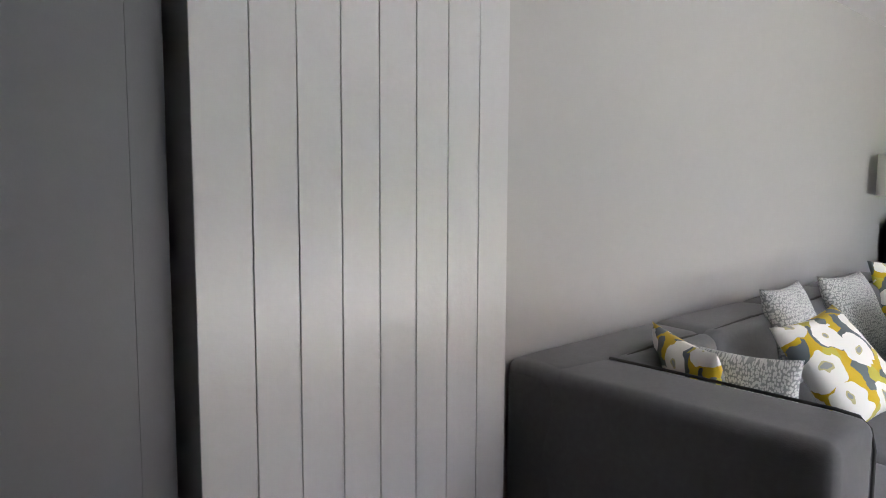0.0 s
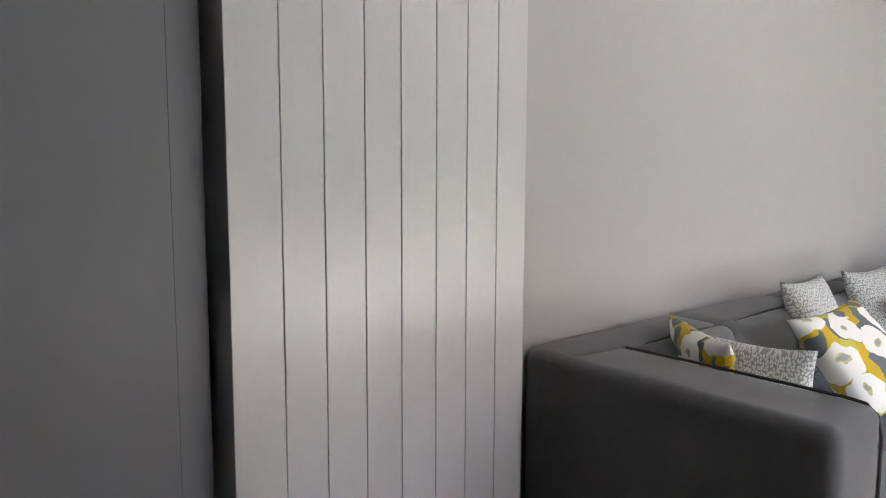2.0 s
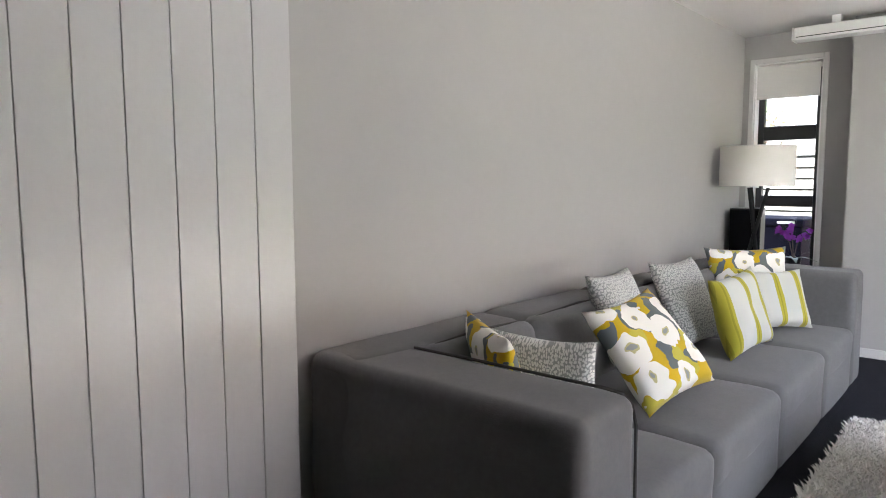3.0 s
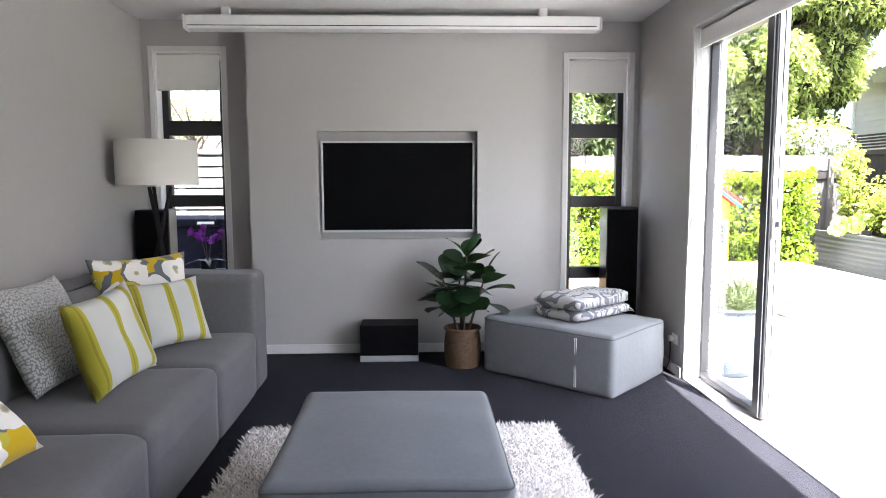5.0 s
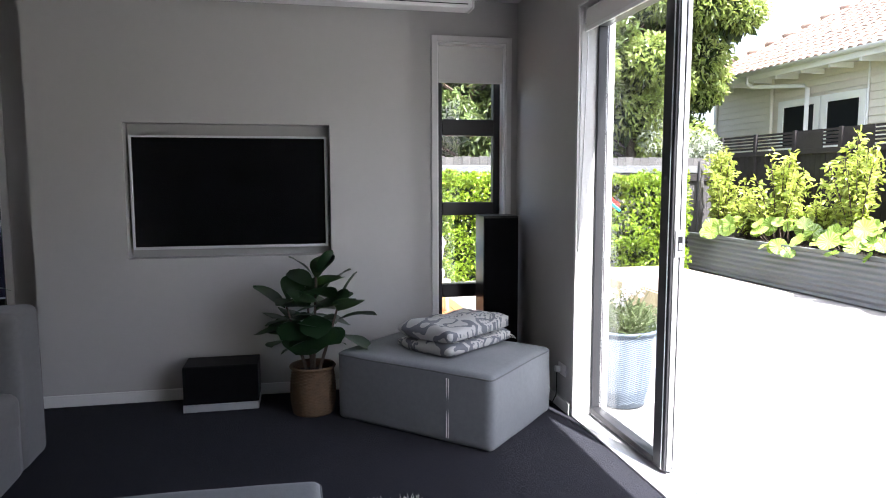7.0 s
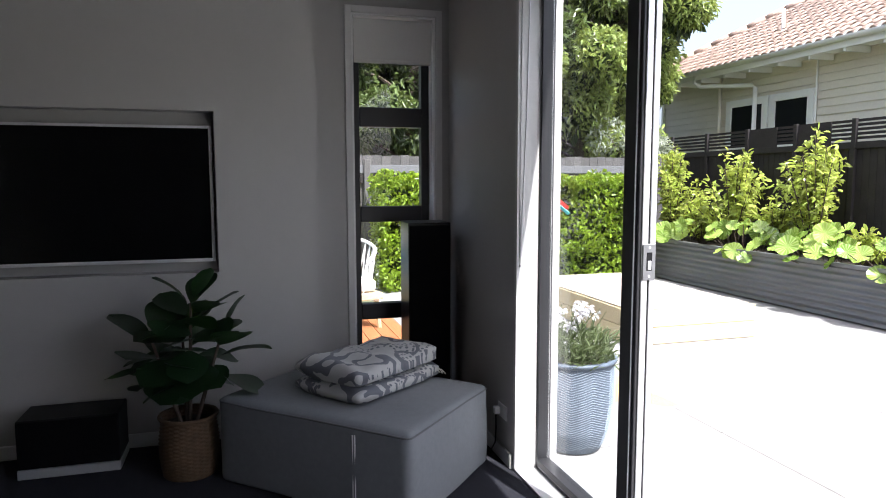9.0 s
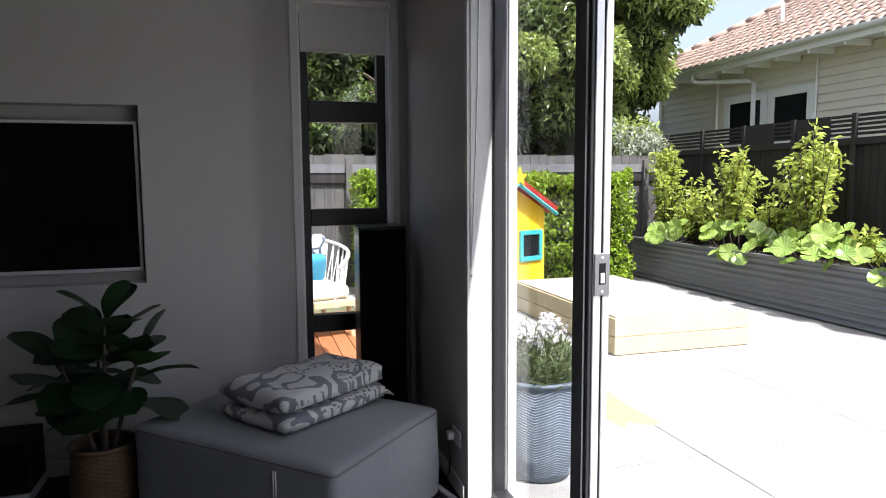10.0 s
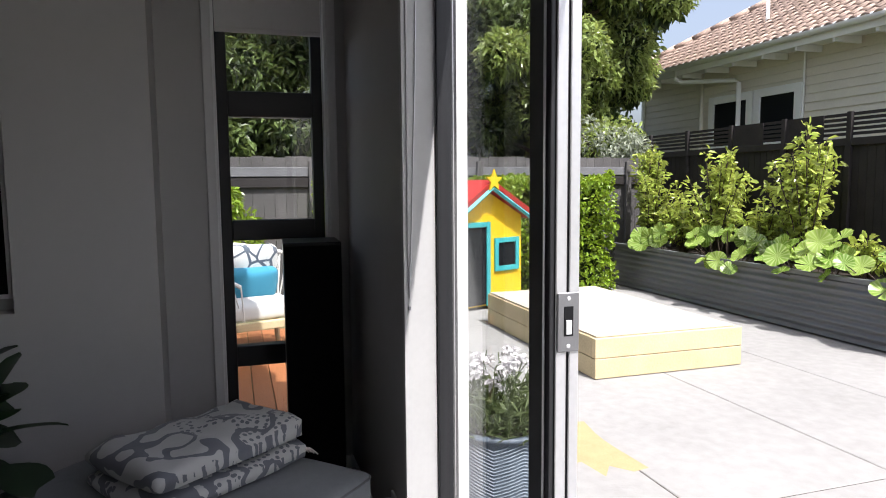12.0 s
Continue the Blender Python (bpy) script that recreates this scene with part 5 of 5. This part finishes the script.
# ---- the neighbour's house ----
HY, EY, EZ = -11.5, -10.95, 3.78
HX0, HX1 = 2.0, 18.0
house = thing("neighbour_house", pose(0, HY, GZ), "cream weatherboard house with terracotta tiled hip roof", "house")
wallp = part("wall", boxes([(HX0, HX1, -7.0, -0.03, 0.0, 4.0)]), M_BOARD, house, "cream weatherboard wall")
z = 1.2
while z < 3.95:
    wv = [(HX0, 0.0, z), (HX1, 0.0, z), (HX0, -0.03, z + 0.16), (HX1, -0.03, z + 0.16), (HX0, -0.03, z), (HX1, -0.03, z)]
    part("weatherboard", (wv, [(0, 1, 3, 2), (4, 5, 1, 0)]), M_BOARD, wallp)
    z += 0.15
part("soffit", box(HX0, HX1 + 0.5, 0.002, 0.55, EZ - 0.005, EZ + 0.012), M_WFRAME, house)
part("fascia", box(HX0, HX1 + 0.55, 0.552, 0.575, EZ - 0.06, EZ + 0.13), M_WFRAME, house, "white fascia")
part("gutter", moved(tube([(HX0, 0.63, EZ + 0.10), (HX1 + 0.6, 0.63, EZ + 0.10)], 0.058, 10), pose(0, 0, 0)), M_WFRAME, house, "white gutter", True)
xx = HX0 + 0.3
while xx < HX1:
    part("rafter_end", box(xx - 0.025, xx + 0.025, 0.01, 0.55, EZ - 0.12, EZ - 0.006), M_WFRAME, house)
    xx += 0.75
# windows with white frames
for xa, xb, za, zb in ((14.42, 15.46, 2.15, 3.12), (13.24, 14.18, 2.15, 3.12)):
    w = part("window", box(xa, xb, 0.012, 0.03, za, zb), M_DGLASS, house, "dark sash window")
    part("frame", boxes([(xa - 0.10, xa + 0.06, 0.004, 0.06, za - 0.1, zb + 0.1), (xb - 0.06, xb + 0.10, 0.004, 0.06, za - 0.1, zb + 0.1), (xa + 0.06, xb - 0.06, 0.004, 0.06, zb - 0.05, zb + 0.1), (xa + 0.06, xb - 0.06, 0.004, 0.06, za - 0.1, za + 0.06)], 0.006), M_WFRAME, w, "white window frame")
# downpipes
part("downpipe", tube([(15.95, 0.62, EZ + 0.05), (15.95, 0.60, EZ - 0.12), (15.9, 0.5, EZ - 0.2), (14.75, 0.10, EZ - 0.30), (14.66, 0.08, EZ - 0.36), (14.64, 0.08, 0.3)], 0.045, 10), M_WFRAME, house, "white downpipe", True)
part("downpipe", tube([(15.80, 0.05, EZ - 0.02), (15.80, 0.05, 0.3)], 0.04, 8), M_BOARD, house, "cream downpipe", True)
part("conduit", tube([(13.12, 0.03, EZ), (13.12, 0.03, 0.4)], 0.018, 6), M_WFRAME, house)
part("corner_board", box(HX1 - 0.06, HX1 + 0.02, -0.02, 0.04, 0.0, EZ), M_WFRAME, house)
# hip roof: a deck with rows of tiles
PITCH = math.tan(radians(31))
EX = HX1 + 0.6
roof = part("roof", ([(HX0 - 0.5, 0.62, EZ + 0.10), (EX, 0.62, EZ + 0.10), (EX - 4.2, -3.58, EZ + 0.10 + 4.2 * PITCH), (HX0 - 0.5, -3.58, EZ + 0.10 + 4.2 * PITCH), (EX, -7.7, EZ + 0.10)], [(0, 1, 2, 3), (1, 4, 2)]), M_TILE, house, "terracotta tiled hip roof")
tile_w, tile_l = 0.215, 0.25
tv_, tf_ = [], []
for i in range(7):
    s = i / 6
    zz = 0.022 * math.sin(2 * math.pi * s) + 0.022
    tv_ += [(tile_w * s, 0.03, zz + 0.022), (tile_w * s, -tile_l, zz - 0.006), (tile_w * s, 0.03, zz - 0.01)]
for i in range(6):
    k = 3 * i
    tf_ += [(k, k + 3, k + 4, k + 1), (k + 2, k + 5, k + 3, k)]
tile_me = mesh_of("tile", tv_, tf_, M_TILE, True)
slope = math.atan(PITCH)
far_tiles = []
count = 0
for row in range(19):
    along = row * 0.225
    y0, z0 = 0.64 - along * math.cos(slope), EZ + 0.12 + along * math.sin(slope)
    x_end = EX - along * math.cos(slope) - 0.15
    xx = x_end - tile_w - (row % 2) * 0.02
    while xx > 8.0:
        m = Matrix.Translation((xx, y0, z0)) @ Matrix.Rotation(-slope, 4, "X")
        if xx > 11.4 and row < 9 and count < 300:
            t = new("tile", tile_me)
            t.parent = roof
            t.matrix_basis = m
            count += 1
        else:
            far_tiles.append(moved((tv_, tf_), m))
        xx -= tile_w
ft = part("tile_field", joined(far_tiles), M_TILE, roof, smooth=True)
ft["kind"] = "stuff"
for k in range(16):
    along = 0.28 * k
    part("hip_tile", tube([(EX - along, 0.62 - along, EZ + 0.16 + along * PITCH), (EX - along - 0.30, 0.62 - along - 0.30, EZ + 0.18 + (along + 0.3) * PITCH)], [0.10, 0.085], 8), M_TILE, roof, smooth=True)
part("vent_pipe", tube([(14.6, -0.5, EZ + 0.3), (14.6, -0.5, EZ + 1.25)], 0.035, 10), M_WFRAME, roof, "white vent pipe", True)

# ---- trees beyond the fence ----
def spread_clumps(n, lo, hi, r0, r1, seed):
    rg = np.random.default_rng(seed)
    c = rg.uniform(0, 1, (n, 3)) * (np.array(hi) - np.array(lo)) + np.array(lo)
    return c.tolist(), rg.uniform(r0, r1, n).tolist()


c, r = spread_clumps(76, (-1.4, -2.0, 2.0), (1.2, 2.4, 7.0), 0.42, 0.72, 61)
keep = [k for k in range(len(c)) if not (c[k][2] < 3.2 and c[k][1] < -0.9)]
c, r = [c[k] for k in keep], [r[k] for k in keep]
tree("tree", (14.6, -7.4, GZ), 6.0, c, r, 1250, 0.115, M_TREE, 62, "large leafy evergreen tree behind the paling fence")
c, r = spread_clumps(48, (-1.3, -2.2, 2.1), (1.2, 2.2, 6.6), 0.45, 0.8, 63)
tree("tree", (14.9, -4.2, GZ), 5.4, c, r, 620, 0.13, M_TREEDEEP, 64, "large leafy evergreen tree behind the paling fence")
c, r = spread_clumps(40, (-1.2, -2.0, 1.9), (1.2, 2.2, 6.0), 0.45, 0.8, 65)
tree("tree", (14.8, -0.9, GZ), 5.2, c, r, 540, 0.13, M_TREEDEEP, 66, "large leafy evergreen tree behind the paling fence")
for tx, ty, sd in ((17.6, -8.2, 81), (17.4, -4.6, 82), (17.5, -1.2, 83)):
    c, r = spread_clumps(40, (-1.2, -2.0, 0.9), (1.2, 2.0, 7.0), 0.7, 1.1, sd)
    tree("tree", (tx, ty, GZ), 6.2, c, r, 420, 0.30, M_BACKTREE_AND_SHADE, sd + 10, "dense dark green tree further behind the fence")
c, r = spread_clumps(9, (-0.5, -0.5, 1.3), (0.4, 0.6, 2.3), 0.28, 0.42, 67)
M_SILVERLEAF = leaf_material("silver leaf", (0.30, 0.33, 0.26), (0.4, 0.45, 0.3), 0.25, 0.3, 0.5)
tree("tree", (13.2, -7.75, GZ), 1.9, c, r, 420, 0.075, M_SILVERLEAF, 68, "silver-leaved small tree by the fence corner")

# beyond the left window: pale slatted fence and a sparse tree
slf = thing("slat_fence", pose(11.2, 0, GZ), "pale grey horizontal slat fence outside the narrow window", "fence")
M_GAPSHEET = material("dark gap sheet", (0.02, 0.02, 0.02), 0.9, vary=0.2, scale=6)
M_SLAT = material("pale painted slat", (0.15, 0.152, 0.155), 0.7, vary=0.1, scale=5)
for k in range(11):
    part("slat", box(0.0, 0.02, 1.2, 5.2, 0.10 + 0.158 * k, 0.10 + 0.158 * k + 0.130, 0.003, 1), M_SLAT, slf)
# added sheet that turns the slat gaps dark, no board of the fence
part("backing", box(0.092, 0.10, 1.2, 5.2, 0.05, 1.85), M_GAPSHEET, slf, "dark sheet added to darken the gaps between slats")
for yp in (1.3, 2.95, 4.6):
    part("post", box(0.021, 0.09, yp - 0.045, yp + 0.045, 0.0, 1.85), M_SLAT, slf)
part("cap", box(-0.03, 0.06, 1.15, 5.2, 1.86, 1.92, 0.004, 1), M_SLAT, slf)
sbx = thing("storage_box", pose(8.05, 1.82, GZ), "dark navy garden storage box outside the narrow window", "storage box")
M_NAVY = material("dark navy cover", (0.005, 0.005, 0.012), 0.9, spec=0.1, vary=0.2, scale=5, bump=0.3, bump_scale=20)
part("body", box(-0.35, 0.35, -0.46, 0.55, 0.0, 1.02, 0.02, 3), M_NAVY, sbx)
part("lid", box(-0.38, 0.38, -0.49, 0.58, 1.02, 1.10, 0.02, 3), M_NAVY, sbx)
part("label_bar", box(-0.386, -0.381, -0.40, -0.24, 1.05, 1.075), M_WHITE, sbx, "small pale label")
M_SPARSE = leaf_material("spring leaf", (0.20, 0.24, 0.06), (0.4, 0.45, 0.1), 0.4, 0.4, 0.5)
bt = thing("bare_tree", pose(14.0, 3.6, GZ), "sparse young tree with thin branches and few leaves", "tree")
rb_ = random.Random(3)
br_chunks, tips = [tube([(0, 0, 0), (0.05, 0, 1.2), (0.0, 0.1, 2.2)], [0.09, 0.07, 0.05], 8)], []
for k in range(26):
    z0 = rb_.uniform(1.3, 2.3)
    g, ln = rb_.uniform(0, 6.28), rb_.uniform(0.9, 2.2)
    e = Vector((math.cos(g) * ln * 0.6, math.sin(g) * ln * 0.7, z0 + ln * rb_.uniform(0.3, 1.1)))
    m = Vector((0, 0.05, z0)).lerp(e, 0.5) + Vector((rb_.uniform(-0.15, 0.15), rb_.uniform(-0.15, 0.15), 0.1))
    br_chunks.append(tube([(0, 0.05, z0), m, e], [0.025, 0.014, 0.005], 5))
    for j in range(4):
        f = m + Vector((rb_.uniform(-0.5, 0.5), rb_.uniform(-0.5, 0.5), rb_.uniform(0.0, 0.6)))
        br_chunks.append(tube([m.lerp(e, rb_.random()), f], [0.009, 0.003], 4))
        tips.append(tuple(f))
for ch in br_chunks:
    part("branch", ch, M_BARK, bt)
tp, tn = clumps(tips[:60], [0.22] * 60, 12, 71)
part("foliage", leaf_cloud(tp, tn, 0.08, 72), M_SPARSE, bt)

# ---- pot with lavender by the door ----
pot = thing("patio_pot", pose(6.07, -2.885, GZ) @ Matrix.Diagonal((1, 1, 0.87, 1)), "large blue-grey herringbone ribbed pot with lavender and white flowers", "potted plant")
prof = [(0.13, 0.0), (0.155, 0.01), (0.20, 0.15), (0.222, 0.33), (0.225, 0.50), (0.222, 0.57), (0.235, 0.575), (0.235, 0.595), (0.205, 0.595), (0.20, 0.50)]
body = part("pot", lathe(prof, 48), M_POT, pot, "blue-grey ribbed pot", True)
ribs = []
for side in range(12):
    for k in range(34):
        z = 0.045 + 0.0155 * k
        g0, g1 = radians(30 * side), radians(30 * side + 30)
        up = 0.045 if side % 2 else -0.045
        pts = []
        for s in (0.0, 0.5, 1.0):
            zz = z + up * (s - 0.5)
            if not 0.03 < zz < 0.565:
                continue
            rad = float(np.interp(zz, [0.01, 0.15, 0.33, 0.50, 0.57], [0.155, 0.20, 0.222, 0.225, 0.222])) + 0.001
            g = g0 + (g1 - g0) * s
            pts.append((rad * math.cos(g), rad * math.sin(g), zz))
        if len(pts) > 1:
            ribs.append(tube(pts, 0.0030, 4))
M_RIB = material("pale pot ribs", (0.19, 0.23, 0.275), 0.6, vary=0.1, scale=9)
part("ribs", joined(ribs), M_RIB, body, "pale raised herringbone ribs")
part("soil", lathe([(0.20, 0.52), (0.20, 0.555)], 24), M_SOIL, pot)
rgp = np.random.default_rng(77)
blades, bl_n = [], []
for k in range(900):
    a, rad, h = rgp.uniform(0, 6.28), 0.22 * rgp.uniform(0, 1) ** 0.5, rgp.uniform(0.0, 0.24)
    blades.append((rad * math.cos(a), rad * math.sin(a), 0.55 + h * (1 - rad * 1.5)))
    bl_n.append((math.cos(a) * 0.7, math.sin(a) * 0.7, 2.2))
part("foliage", leaf_cloud(blades, bl_n, 0.085, 78, 0.13), M_LAV, pot, "grey-green narrow leaves")
fp, fn = clumps([(rgp.uniform(-0.14, 0.14), rgp.uniform(-0.14, 0.14), rgp.uniform(0.80, 0.92)) for k in range(13)], [0.026] * 13, 26, 79)
part("flowers", leaf_cloud(fp, fn, 0.026, 80, 0.8), M_PETALW, pot, "white and lilac flower heads")
part("flower_stems", joined([tube([(rgp.uniform(-0.1, 0.1), rgp.uniform(-0.1, 0.1), 0.55), (rgp.uniform(-0.14, 0.14), rgp.uniform(-0.14, 0.14), 0.9)], 0.002, 4) for k in range(16)]), M_LAV, pot)

# sand spilled on the patio
M_SAND = material("dry sand", (0.40, 0.27, 0.14), 0.95, vary=0.15, scale=10, bump=0.5, bump_scale=300)
sv, sf = [(0, 0, 0.012)], []
rs = random.Random(9)
for ring in (1, 2, 3):
    for k in range(18):
        g = 2 * math.pi * k / 18
        r = 0.11 * ring * (1 + 0.3 * rs.uniform(-1, 1))
        sv.append((r * math.cos(g) * 1.5, r * math.sin(g) * 0.7, (0.009, 0.005, 0.0005)[ring - 1]))
for k in range(18):
    q = (k + 1) % 18
    sf += [(0, 1 + k, 1 + q), (1 + k, 19 + k, 19 + q, 1 + q), (19 + k, 37 + k, 37 + q, 19 + q)]
spill = part("spilled_sand", (sv, sf), M_SAND, smooth=True)
spill.matrix_world = pose(6.95, -3.70, GZ)
tagged(spill, "thin patch of spilled yellow sand on the concrete", "sand", kind="stuff")
